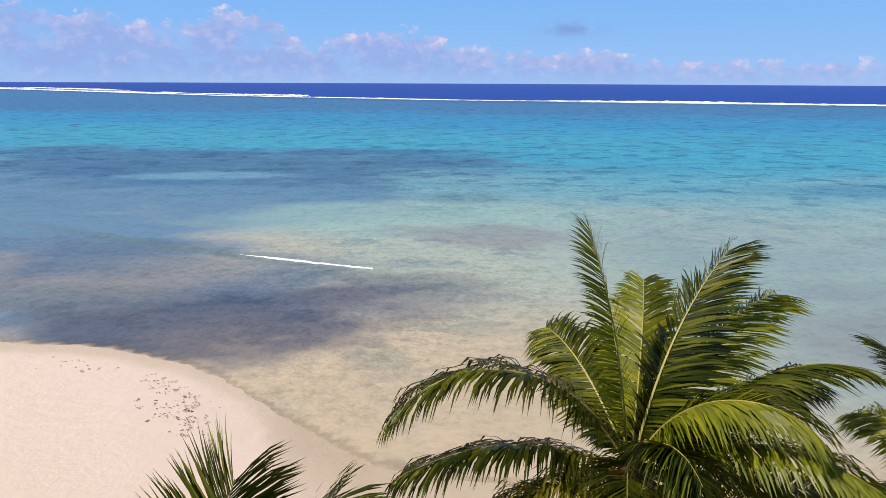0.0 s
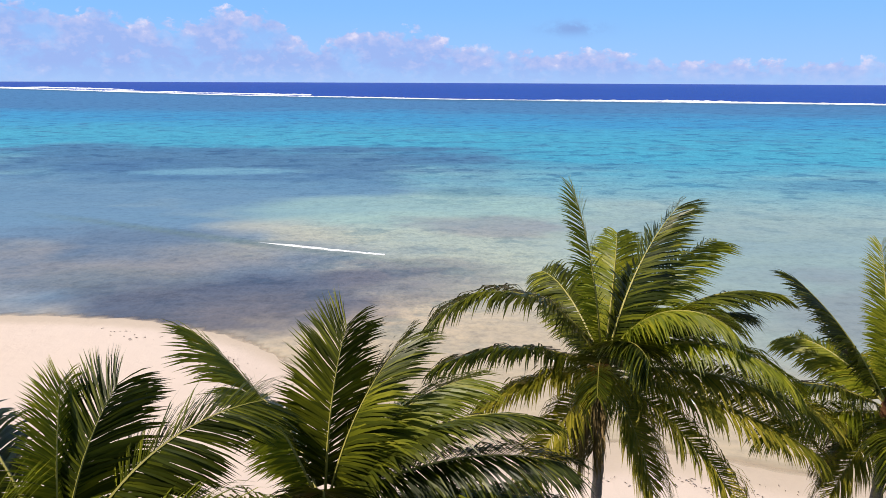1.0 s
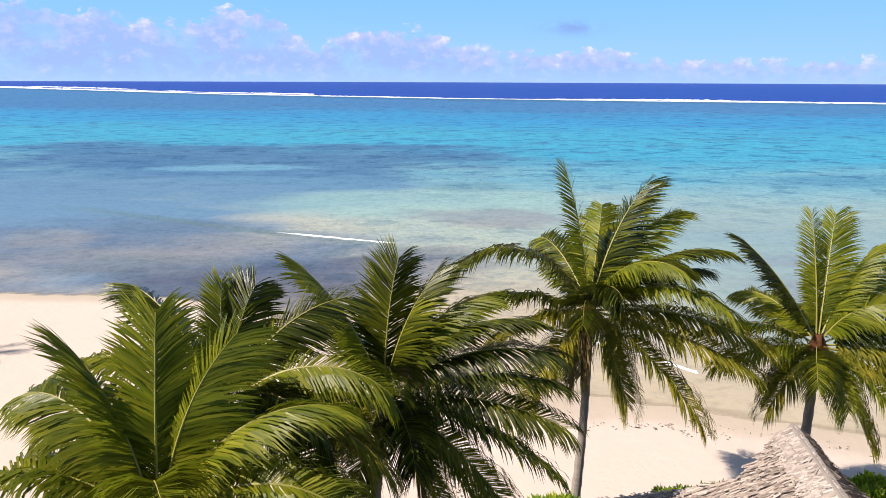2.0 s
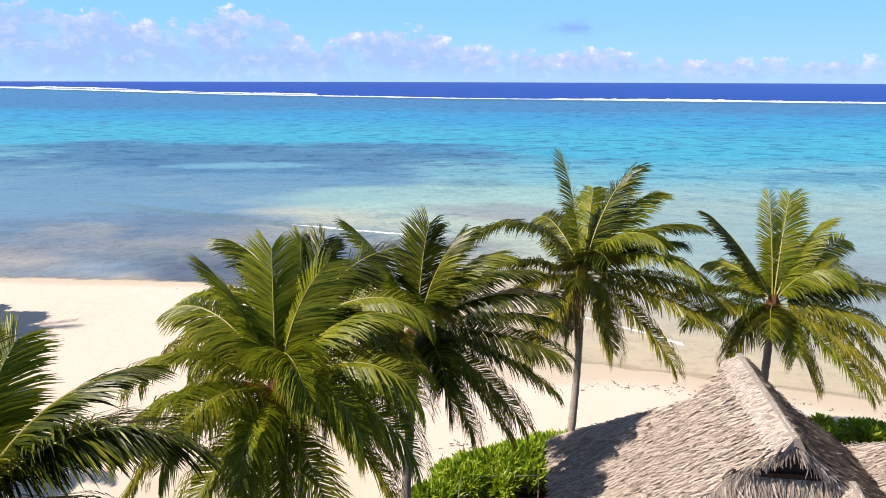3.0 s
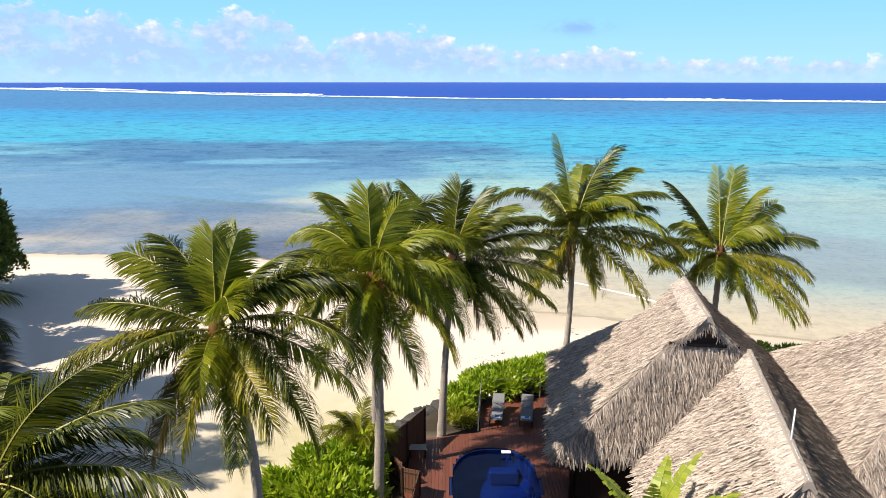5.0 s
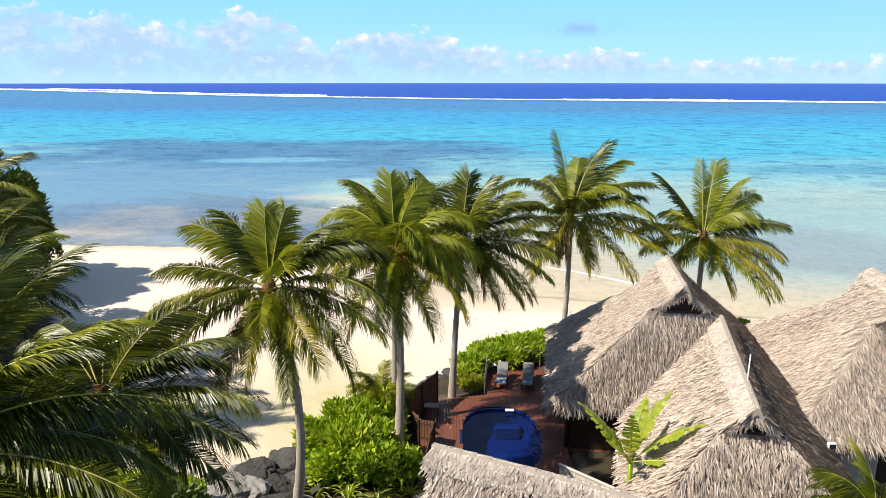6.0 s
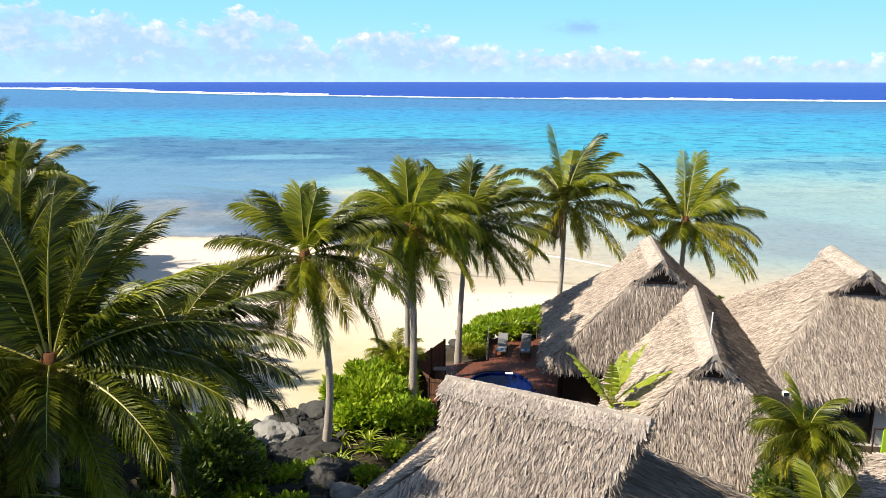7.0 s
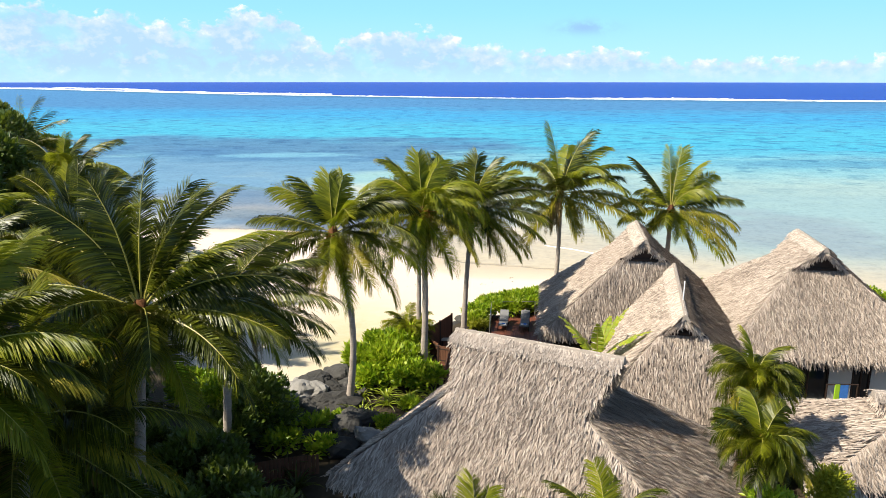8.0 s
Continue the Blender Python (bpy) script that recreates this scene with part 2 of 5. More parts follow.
M_FENCE = plain("fence_timber", (0.16, 0.075, 0.045), 0.8, 0.2, 0.45, 1.5, (6, 6, 0.6), 0.006)
M_DARKWOOD = plain("dark_timber", (0.045, 0.026, 0.018), 0.65, 0.3, 0.4, 2.0, (5, 5, 0.7), 0.004)
M_PALEWOOD = plain("bleached_timber", (0.52, 0.47, 0.42), 0.8, 0.2, 0.25, 2.0, (1, 5, 5), 0.006)
M_PLASTER = plain("painted_plaster", (0.66, 0.62, 0.56), 0.9, 0.15, 0.12, 1.2, (1, 1, 1), 0.01)
M_CAP = plain("ridge_thatch", (0.34, 0.29, 0.25), 0.9, 0.12, 0.25, 2.5, (1, 1, 1), 0.03)
M_DARKROOM = plain("dark_interior", (0.03, 0.025, 0.022), 0.8, 0.2, 0.3)
M_TILE = plain("pool_tile", (0.004, 0.020, 0.12), 0.25, 0.5, 0.35, 2.0)
M_GREYFABRIC = plain("lounger_fabric", (0.21, 0.205, 0.21), 0.85, 0.2, 0.12, 5.0, (1, 1, 1), 0.004)
M_METAL = plain("grey_metal", (0.34, 0.34, 0.33), 0.45, 0.5, 0.15, 4.0, (1, 1, 1), 0.0, 0.6)
M_WHITE = plain("white_cloth", (0.80, 0.80, 0.80), 0.9, 0.2, 0.08, 5.0)
M_BLUE = plain("blue_cloth", (0.06, 0.22, 0.62), 0.9, 0.2, 0.3, 9.0)
M_LIME = plain("lime_cloth", (0.38, 0.62, 0.04), 0.9, 0.2, 0.15, 9.0)
M_GLASS = Nodes("dark_glass").base((0.02, 0.025, 0.03), 0.06, 0.6).m


# ---------------------------------------------------------------- mesh helpers
def smooth(a, b, v):
    w = np.clip((v - a) / (b - a), 0, 1)
    return w * w * (3 - 2 * w)


def lattice(ix, iy):
    h = np.sin(ix * 127.1 + iy * 311.7) * 43758.5453
    return h - np.floor(h)


def vnoise(x, y):
    ix, iy = np.floor(x), np.floor(y)
    fx, fy = x - ix, y - iy
    fx, fy = fx * fx * (3 - 2 * fx), fy * fy * (3 - 2 * fy)
    a, b = lattice(ix, iy), lattice(ix + 1, iy)
    c, d = lattice(ix, iy + 1), lattice(ix + 1, iy + 1)
    return (a * (1 - fx) + b * fx) * (1 - fy) + (c * (1 - fx) + d * fx) * fy


def fbm(x, y, octaves=4):
    total, amp, norm = 0, 1.0, 0
    for i in range(octaves):
        total = total + amp * vnoise(x * 2 ** i + 17.3 * i, y * 2 ** i - 9.1 * i)
        norm += amp
        amp *= 0.55
    return total / norm


def mesh(name, verts, faces, mats, slots=None, smooth_on=False):
    me = bpy.data.meshes.new(name)
    me.from_pydata(verts.tolist() if isinstance(verts, np.ndarray) else verts, [], faces.tolist() if isinstance(faces, np.ndarray) else faces)
    for m in mats if isinstance(mats, (list, tuple)) else [mats]:
        me.materials.append(m)
    if slots is not None:
        me.polygons.foreach_set("material_index", np.asarray(slots, dtype=np.int32))
    if smooth_on:
        me.polygons.foreach_set("use_smooth", np.ones(len(me.polygons), dtype=bool))
    me.update()
    return me


def grid_mesh(name, X, Y, Z, mat):
    rows, cols = X.shape
    verts = np.stack([X, Y, Z], -1).reshape(-1, 3)
    i = np.arange(rows * cols).reshape(rows, cols)
    quads = np.stack([i[:-1, :-1], i[:-1, 1:], i[1:, 1:], i[1:, :-1]], -1).reshape(-1, 4)
    return mesh(name, verts, quads, mat, None, True)


def part(name, me, parent, label="", m=None):
    """Links a mesh, or a bmesh with its material as (bmesh, material), as one part under parent."""
    if isinstance(me, tuple):
        bm, mat = me
        data = bpy.data.meshes.new(name)
        bm.to_mesh(data)
        bm.free()
        data.materials.append(mat)
        me = data
    ob = new(name, me)
    ob.parent = parent
    if m is not None:
        ob.matrix_basis = m
    if label:
        tagged(ob, label)
    return ob


def thing(name, m, label, category, group="", kind=""):
    ob = new(name)
    ob.empty_display_size = 0.3
    ob.matrix_basis = m
    return tagged(ob, label, category, group, kind)


def box_bm(size, at=(0, 0, 0), bevel=0.01, turn=None):
    bm = bmesh.new()
    bmesh.ops.create_cube(bm, size=1.0)
    bmesh.ops.scale(bm, vec=size, verts=bm.verts)
    if bevel:
        bmesh.ops.bevel(bm, geom=bm.edges[:], offset=min(bevel, min(size) * 0.3), segments=1, affect="EDGES")
    if turn is not None:
        bmesh.ops.transform(bm, matrix=turn, verts=bm.verts)
    bmesh.ops.translate(bm, vec=at, verts=bm.verts)
    return bm


def tube(points, radii, sides=8, cap=True):
    """Vertices and faces of a tapered tube along points."""
    P = np.array(points, float)
    T = np.gradient(P, axis=0)
    T /= np.linalg.norm(T, axis=1)[:, None]
    ref = np.where(np.abs(T[:, 2:3]) > 0.9, np.array([[1.0, 0, 0]]), np.array([[0, 0, 1.0]]))
    if abs(T[0, 2]) > 0.9:
        ref = np.tile([1.0, 0, 0], (len(P), 1))
    A = np.cross(T, ref)
    A /= np.linalg.norm(A, axis=1)[:, None] + 1e-9
    B = np.cross(T, A)
    ang = np.arange(sides) / sides * 2 * np.pi
    R = np.array(radii)[:, None, None]
    V = P[:, None, :] + R * (np.cos(ang)[None, :, None] * A[:, None, :] + np.sin(ang)[None, :, None] * B[:, None, :])
    V = V.reshape(-1, 3)
    F = []
    for i in range(len(P) - 1):
        for j in range(sides):
            a, b = i * sides + j, i * sides + (j + 1) % sides
            F.append((a, b, b + sides, a + sides))
    if cap:
        F.append(tuple(range(sides))[::-1])
        F.append(tuple(range((len(P) - 1) * sides, len(P) * sides)))
    return V, F


# ---------------------------------------------------------------- ground and sea
SHORE_X = np.array([-4000, -120, -48, -30, -22, -14, -9, -3, 5, 13, 22, 45, 120, 4000])
SHORE_Y = np.array([60, 52, 48.3, 47.6, 46.3, 42.2, 36.8, 31.0, 29, 26, 22.5, 17, 10, 10])
# where the dry sand ends
DRY_X = np.array([-4000, -120, -48, -29, -25, -21, -16.6, -13.5, -10.9, -9.3, -7.4, -3.5, 3, 9, 15, 22, 45, 4000])
DRY_Y = np.array([56, 49, 46.5, 45.2, 44.9, 44.1, 42.1, 39.8, 37.5, 34.9, 29, 24.5, 24, 24.6, 22.6, 19.5, 14, 8])
EDGE_X = np.array([-4000, -60, -34, -20, -15, -12, -9.5, -6.5, -4.5, -3, 3, 8, 16, 30, 60, 4000])
EDGE_Y = np.array([34, 34, 24, 2, -3.0, -2.5, 0.8, 4.5, 8.2, 10.2, 13.6, 15.0, 15.8, 13, 6, 6])


def ground_height(x, y):
    shore = np.interp(x, SHORE_X, SHORE_Y) + 1.2 * (fbm(x * 0.12, y * 0.02, 3) - 0.5)
    inland = shore - y
    beach = np.where(inland > 0, 0.9 * (1 - np.exp(-inland / 16.0)), np.maximum(inland * 0.035, -1.4 + 0.0 * inland))
    beach = np.where(inland < -60, np.maximum(-1.4 + (inland + 60) * 0.006, -6.0), beach)
    # a shallow damp hollow in front of the rocks
    hollow = np.exp(-(((x + 10.5) / 5.0) ** 2 + ((y - 7) / 9.0) ** 2))
    beach = beach - 0.35 * hollow
    edge = np.interp(x, EDGE_X, EDGE_Y) + 0.7 * (fbm(x * 0.5, y * 0.5, 2) - 0.5)
    land = smooth(-0.5, 1.1, edge - y)
    under = smooth(1.15, 1.0, np.maximum(np.abs(x + 1.1) / 3.0, np.abs(y - 1.6) / 4.0))
    land = land * (1 - under)
    return beach * (1 - land) * (1 - under) - 0.1 * under + 1.38 * land + 0.05 * (fbm(x * 0.7, y * 0.7) - 0.5), inland, land, hollow


def spaced(lo, hi, step, far):
    mid = np.arange(lo, hi + step, step)
    grow = step * np.cumsum(1.12 ** np.arange(1, 60))
    grow = grow[grow < far]
    return np.concatenate([(lo - grow)[::-1], mid, hi + grow])


def build_ground():
    gx, gy = np.meshgrid(spaced(-56, 56, 0.6, 4700), spaced(-48, 70, 0.6, 4700))
    z, inland, land, hollow = ground_height(gx, gy)
    ob = tagged(new("ground", grid_mesh("ground", gx, gy, z, M_SAND)), "pale pink coral sand beach sloping into the lagoon", "sand", kind="structure")
    dry_edge = np.interp(gx, DRY_X, DRY_Y) + 0.7 * (fbm(gx * 0.5, gy * 0.3, 3) - 0.5)
    wet = smooth(-0.5, 0.9, gy - dry_edge) * (0.55 + 0.45 * smooth(0, 6, gy - dry_edge))
    for key, v in (("wet", wet), ("algae", hollow), ("soil", smooth(0.35, 0.9, land))):
        ob.data.attributes.new(key, "FLOAT", "POINT").data.foreach_set("value", np.ascontiguousarray(v, dtype=np.float32).ravel())


def blob(x, y, cx, cy, rx, ry, wob=0.5, scale=0.05):
    """A soft patch of sea bed with a ragged outline."""
    d = np.sqrt(((x - cx) / rx) ** 2 + ((y - cy) / ry) ** 2)
    d = d + wob * (fbm(x * scale, y * scale * 1.6, 4) - 0.5) * 2
    return smooth(1.32, 0.6, d)


REEF_X = np.array([-4000, -1500, -790, -246, 8, 244, 345, 900, 4000])
REEF_Y = np.array([2600, 1800, 1346, 850, 697, 628, 590, 480, 300])


def build_water():
    ang = np.radians(np.linspace(-96, 96, 620))
    r = 44 * np.exp(np.linspace(0, math.log(4860 / 44.0), 420))
    A, R = np.meshgrid(ang, r)
    x, y = np.sin(A) * R, np.cos(A) * R - 34
    inland = ground_height(x, y)[1]
    off = -inland
    n1 = fbm(x * 0.03, y * 0.05, 5)
    n2 = fbm(x * 0.11 + 40, y * 0.2, 4)
    C = np.zeros(x.shape + (3,))

    def lay(colour, mask):
        C[:] = C * (1 - mask[..., None]) + np.array(colour) * mask[..., None]
    C[:] = (0.53, 0.445, 0.315)
    lay((0.385, 0.465, 0.385), smooth(8, 45, off + 26 * (n1 - 0.5)))
    lay((0.19, 0.40, 0.44), smooth(50, 95, off + 40 * (n1 - 0.5)))
    lay((0.042, 0.37, 0.52), smooth(88, 150, off + 60 * (n1 - 0.5)))
    lay((0.026, 0.29, 0.53), smooth(190, 300, off + 90 * (n1 - 0.5)))
    lay((0.050, 0.195, 0.39), smooth(290, 440, off + 120 * (n1 - 0.5)))
    lay((0.23, 0.36, 0.365), 0.75 * smooth(6, 26, x) * smooth(3, 20, off) * smooth(90, 50, off))
    # grass beds and coral on the lagoon floor
    dark = (0.050, 0.150, 0.285)
    lay((0.085, 0.215, 0.35), 0.85 * blob(x, y, -60, 96, 50, 50, 0.9, 0.045))
    lay(dark, 0.85 * blob(x, y, -62, 165, 66, 32, 1.0, 0.04))
    lay((0.17, 0.40, 0.50), 0.75 * blob(x, y, -44, 138, 17, 6, 0.6, 0.07))
    lay((0.31, 0.49, 0.43), 0.75 * blob(x, y, -2, 97, 24, 12, 0.5, 0.06))
    lay((0.105, 0.145, 0.205), 0.62 * blob(x, y, -40, 66, 27, 14, 0.8, 0.09))
    lay((0.17, 0.20, 0.19), 0.4 * blob(x, y, -30, 57, 9, 5, 0.8, 0.12))
    lean = (x + 17) * 0.28
    lay((0.088, 0.10, 0.142), 0.86 * blob(x, y - lean, -17, 52.6, 13.5, 8.6, 0.7, 0.13))
    lay((0.17, 0.165, 0.185), 0.5 * blob(x, y, -3, 62, 9, 6, 0.8, 0.13))
    wave = np.interp(x, [-60, -45, -20, -7, 10], [94, 86.8, 73.4, 67.6, 58.2])
    crest = np.exp(-((y - wave) / 0.9) ** 2) * smooth(-62, -45, x) * smooth(14, -8, x)
    # dark shoreward face of the unbroken swell, its shade put into the colour
    lay((0.13, 0.20, 0.17), 0.55 * np.exp(-((y - wave + 1.0) / 1.0) ** 2) * smooth(-62, -40, x) * smooth(12, -18, x))
    lay((0.26, 0.26, 0.265), 0.65 * blob(x, y, 5, 83, 10, 7, 0.8, 0.12))
    lay((0.14, 0.30, 0.33), 0.7 * blob(x, y, 3, 112, 8, 6, 0.5, 0.08))
    lay((0.07, 0.26, 0.38), 0.75 * blob(x, y, 78, 122, 26, 9, 0.5, 0.05))
    lay((0.07, 0.28, 0.40), 0.6 * blob(x, y, 26, 150, 26, 9, 0.7, 0.06))
    lay((0.22, 0.25, 0.27), 0.6 * blob(x, y, 37, 48, 12, 13, 0.6, 0.09))
    lay(dark, 0.45 * smooth(0.60, 0.74, n2) * smooth(90, 140, off) * smooth(520, 260, off))
    reef = np.interp(x, REEF_X, REEF_Y)
    lay((0.030, 0.085, 0.16), 0.5 * smooth(-110, -20, y - reef))
    lay((0.003, 0.048, 0.36), smooth(-4, 12, y - reef))
    cover = smooth(0.0, 0.7, off + 0.3 * (n2 - 0.5))
    swell = 0.05 * np.sin(y * 0.55 + 3 * n1) * smooth(20, 60, off) + 0.6 * (fbm(x * 0.02, y * 0.06, 3) - 0.5) * smooth(0, 60, y - reef)
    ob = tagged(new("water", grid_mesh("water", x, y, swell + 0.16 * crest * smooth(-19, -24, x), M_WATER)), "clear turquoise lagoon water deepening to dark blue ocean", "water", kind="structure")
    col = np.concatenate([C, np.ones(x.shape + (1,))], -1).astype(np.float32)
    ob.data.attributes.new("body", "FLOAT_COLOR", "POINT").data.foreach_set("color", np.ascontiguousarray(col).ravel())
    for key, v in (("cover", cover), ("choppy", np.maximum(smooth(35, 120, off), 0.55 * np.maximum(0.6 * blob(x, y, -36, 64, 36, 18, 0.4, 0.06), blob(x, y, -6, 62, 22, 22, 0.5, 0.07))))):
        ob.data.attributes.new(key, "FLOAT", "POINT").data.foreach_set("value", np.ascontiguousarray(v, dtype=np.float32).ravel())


def foam_strip(name, xs, ys, width, height, label, seed, ragged=0.7, keep=0.0):
    """A breaking wave: a low ridge of foam with ragged edges and gaps."""
    rng = np.random.default_rng(seed)
    n, m = len(xs), 9
    w = width * (0.25 + 0.9 * fbm(xs * 3.0 / width * 0.08 + seed, xs * 0 + seed, 4))
    gap = smooth(0.34, 0.60, fbm(xs * 0.9 / width * 0.08 + 5 * seed, xs * 0 + 2.0, 3)) * (1 - keep) + keep
    w = w * (0.08 + 0.92 * gap)
    s = np.linspace(-1, 1, m)
    X = np.repeat(xs[:, None], m, 1)
    Y = ys[:, None] + s[None, :] * w[:, None] * 0.5 + ragged * w[:, None] * (fbm(X * 4 / width, s[None, :] * 3 + X * 0) - 0.5) * np.abs(s)[None, :]
    Z = min(0.08, 0.3 * height) + height * (1 - s[None, :] ** 2) * (0.3 + 0.9 * fbm(X * 6 / width, s[None, :] * 2 + 9, 3)) * (w / width)[:, None] + rng.normal(0, 0.04 * height, X.shape) * (1 - np.abs(s))[None, :]
    Z[:, 0] = Z[:, -1] = -0.05
    return tagged(new(name, grid_mesh(name, X, Y, Z, M_FOAM)), label, "wave", kind="stuff")


def build_sea():
    build_ground()
    build_water()
    for i, (lo, hi, back, w, h) in enumerate([(-1400, 700, 0, 15, 2.2), (-900, -150, 60, 14, 2.2), (100, 700, -16, 9, 1.2), (-1500, -500, 130, 16, 2.4)]):
        xs = np.arange(lo, hi, 2.0)
        foam_strip("breaker", xs, np.interp(xs, REEF_X, REEF_Y) + back + 12 * (fbm(xs * 0.012 + i, xs * 0, 3) - 0.5), w, h, "line of white surf breaking along the reef", 3 + i, 0.9, 0.45 if i == 0 else 0.0)
    xs = np.arange(-21, -6.6, 0.12)
    foam_strip("small_wave", xs, np.interp(xs, [-21, -14, -6.6], [73.6, 70.8, 68.2]) + 0.9 * (fbm(xs * 0.45, xs * 0, 4) - 0.5), 0.8, 0.12, "small white breaking wave in the shallow lagoon", 21)
    xs = np.arange(6.0, 14.5, 0.1)
    foam_strip("swash", xs, np.interp(xs, [6, 9, 14.5], [39.4, 37.3, 31.8]) + 0.5 * (fbm(xs * 0.5, xs * 0 + 4, 4) - 0.5), 0.55, 0.08, "thin white line of foam running up the beach", 24)
    ring = np.radians(np.linspace(0, 360, 181))
    hts = np.linspace(-15, 1700, 10)
    X, Z = np.meshgrid(ring, hts)
    ob = new("backdrop", grid_mesh("backdrop", np.sin(X) * 4840, np.cos(X) * 4840, Z, backdrop_material()))
    tagged(ob, "pale blue sky with low pink-white clouds", "sky", kind="structure")


build_sea()


# ---------------------------------------------------------------- thatched houses
def blades(points, down, normal, length, width, lift, rng, jitter=0.28):
    """Thatch blades: one tapered strip at each point, running down the slope."""
    n = len(points)
    side = np.cross(normal, down)
    a = rng.normal(0, jitter, n)[:, None]
    d = down * np.cos(a) + side * np.sin(a)
    s = side * np.cos(a) - down * np.sin(a)
    L = (length * rng.uniform(0.6, 1.35, n))[:, None]
    W = (width * rng.uniform(0.6, 1.5, n))[:, None]
    up = (lift * rng.uniform(0.2, 1.6, n))[:, None]
    tip = points + d * L + normal * up
    base = points - normal * 0.01
    V = np.concatenate([base - s * W / 2, base + s * W / 2, tip + s * W * 0.28 - normal * 0.01, tip - s * W * 0.28 + normal * 0.012], 0)
    i = np.arange(n)
    return V, np.stack([i, i + n, i + 2 * n, i + 3 * n], -1)


def join(chunks):
    V, F, at = [], [], 0
    for v, f in chunks:
        V.append(v)
        F.append(f + at)
        at += len(v)
    return np.concatenate(V), np.concatenate(F)


def scatter(poly, n, rng):
    """Random points in a convex polygon in space."""
    P = np.array(poly, float)
    mid = P.mean(0)
    tris = [(mid, P[i], P[(i + 1) % len(P)]) for i in range(len(P))]
    area = np.array([np.linalg.norm(np.cross(b - a, c - a)) / 2 for a, b, c in tris])
    pick = rng.choice(len(tris), n, p=area / area.sum())
    u, v = rng.random(n), rng.random(n)
    flip = u + v > 1
    u[flip], v[flip] = 1 - u[flip], 1 - v[flip]
    T = np.array(tris)[pick]
    return T[:, 0] + u[:, None] * (T[:, 1] - T[:, 0]) + v[:, None] * (T[:, 2] - T[:, 0]), area.sum()


def poly_area(poly):
    P = np.array(poly, float)
    return sum(np.linalg.norm(np.cross(P[i] - P[0], P[i + 1] - P[0])) / 2 for i in range(1, len(P) - 1))


def thatched_house(x, y, turn, ridge, half_u, half_n, zr, ze, gab, label, seed, density=135, floor=1.42, walls=True, over=0.9, openings=(), wall_mat=None):
    """A hut with a gablet-hipped thatched roof. Local u runs along the ridge. ridge: (low, high) u of the ridge's ends; half_u: (low, high) u of the
    eaves; half_n: depth of the eaves; gab: (drop below the ridge, how far the gablet stands back, at both ends)."""
    wall_mat = wall_mat or M_PLASTER
    rng = np.random.default_rng(seed)
    house = thing("thatched_house", pose(x, y, 0, 0, 0, turn), label, "house", "thatched houses")
    drop, back = gab
    s = (zr - ze) / half_n
    ng = drop / s
    zg = zr - drop
    r0, r1 = ridge
    e0, e1 = half_u
    polys = []
    for sg in (-1, 1):
        polys.append(([(r0, 0, zr), (r1, 0, zr), (r1 - back, sg * ng, zg), (e1, sg * half_n, ze), (e0, sg * half_n, ze), (r0 + back, sg * ng, zg)], (0, sg * half_n, ze - zr)))
    ends = [((e1, r1 - back), 1), ((e0, r0 + back), -1)]
    for (eu, gu), sg in ends:
        polys.append(([(gu, -ng, zg), (gu, ng, zg), (eu, half_n, ze), (eu, -half_n, ze)], (eu - gu, 0, ze - zg)))
    thick = 0.26
    chunks, V, F = [], [], []
    for poly, down in polys:
        P = np.array(poly, float)
        dn = np.array(down, float)
        dn /= np.linalg.norm(dn)
        nr = np.cross(P[1] - P[0], P[2] - P[0])
        nr /= np.linalg.norm(nr)
        if nr[2] < 0:
            nr = -nr
        # the solid body of the roof
        b = len(V)
        k = len(P)
        V += [tuple(p) for p in P - nr * 0.05] + [tuple(p - nr * thick) for p in P]
        F += [tuple(range(b, b + k)), tuple(range(b + 2 * k - 1, b + k - 1, -1))]
        F += [(b + i, b + (i + 1) % k, b + k + (i + 1) % k, b + k + i) for i in range(k)]
        n = int(poly_area(P) * density)
        pts, _ = scatter(P, n, rng)
        sag = 0.05 * (vnoise(pts[:, 0] * 0.9 + seed, pts[:, 1] * 0.9 + pts[:, 2]) - 0.3)
        pts = pts + nr * sag[:, None]
        chunks.append(blades(pts, dn, nr, 0.48, 0.046, 0.085, rng, 0.22))
        # the fringe along the eave
        low = P[np.argsort(P[:, 2])[:2]]
        m = int(np.linalg.norm(low[0] - low[1]) * 130)
        q = low[0] + rng.random(m)[:, None] * (low[1] - low[0]) - dn * rng.uniform(0.05, 0.4, m)[:, None] - nr * rng.uniform(0.0, thick, m)[:, None]
        hang = dn * 0.75 + np.array([0, 0, -0.5])
        hang /= np.linalg.norm(hang)
        chunks.append(blades(q, hang, nr, 0.5, 0.04, 0.02, rng, 0.16))
    # rakes of the two gablets
    for ru, gu, sg in ((r1, r1 - back, 1), (r0, r0 + back, -1)):
        for sn in (-1, 1):
            a, c = np.array([ru, 0, zr]), np.array([gu, sn * ng, zg])
            m = int(np.linalg.norm(a - c) * 130)
            q = a + rng.random(m)[:, None] * (c - a) - np.array([0, 0, 1]) * rng.uniform(0, 0.2, m)[:, None] - np.array([sg, 0, 0]) * rng.uniform(0, 0.15, m)[:, None]
            d = np.array([sg * 0.55, sn * 0.35, -0.75])
            d /= np.linalg.norm(d)
            nn = np.cross(d, np.array([0, 1.0, 0]))
            nn /= np.linalg.norm(nn)
            chunks.append(blades(q, d, nn, 0.36, 0.035, 0.03, rng, 0.3))
    part("roof_body", mesh("roof_body", V, F, M_THATCH), house, "thick grey-brown palm thatch")
    bv, bf = join(chunks)
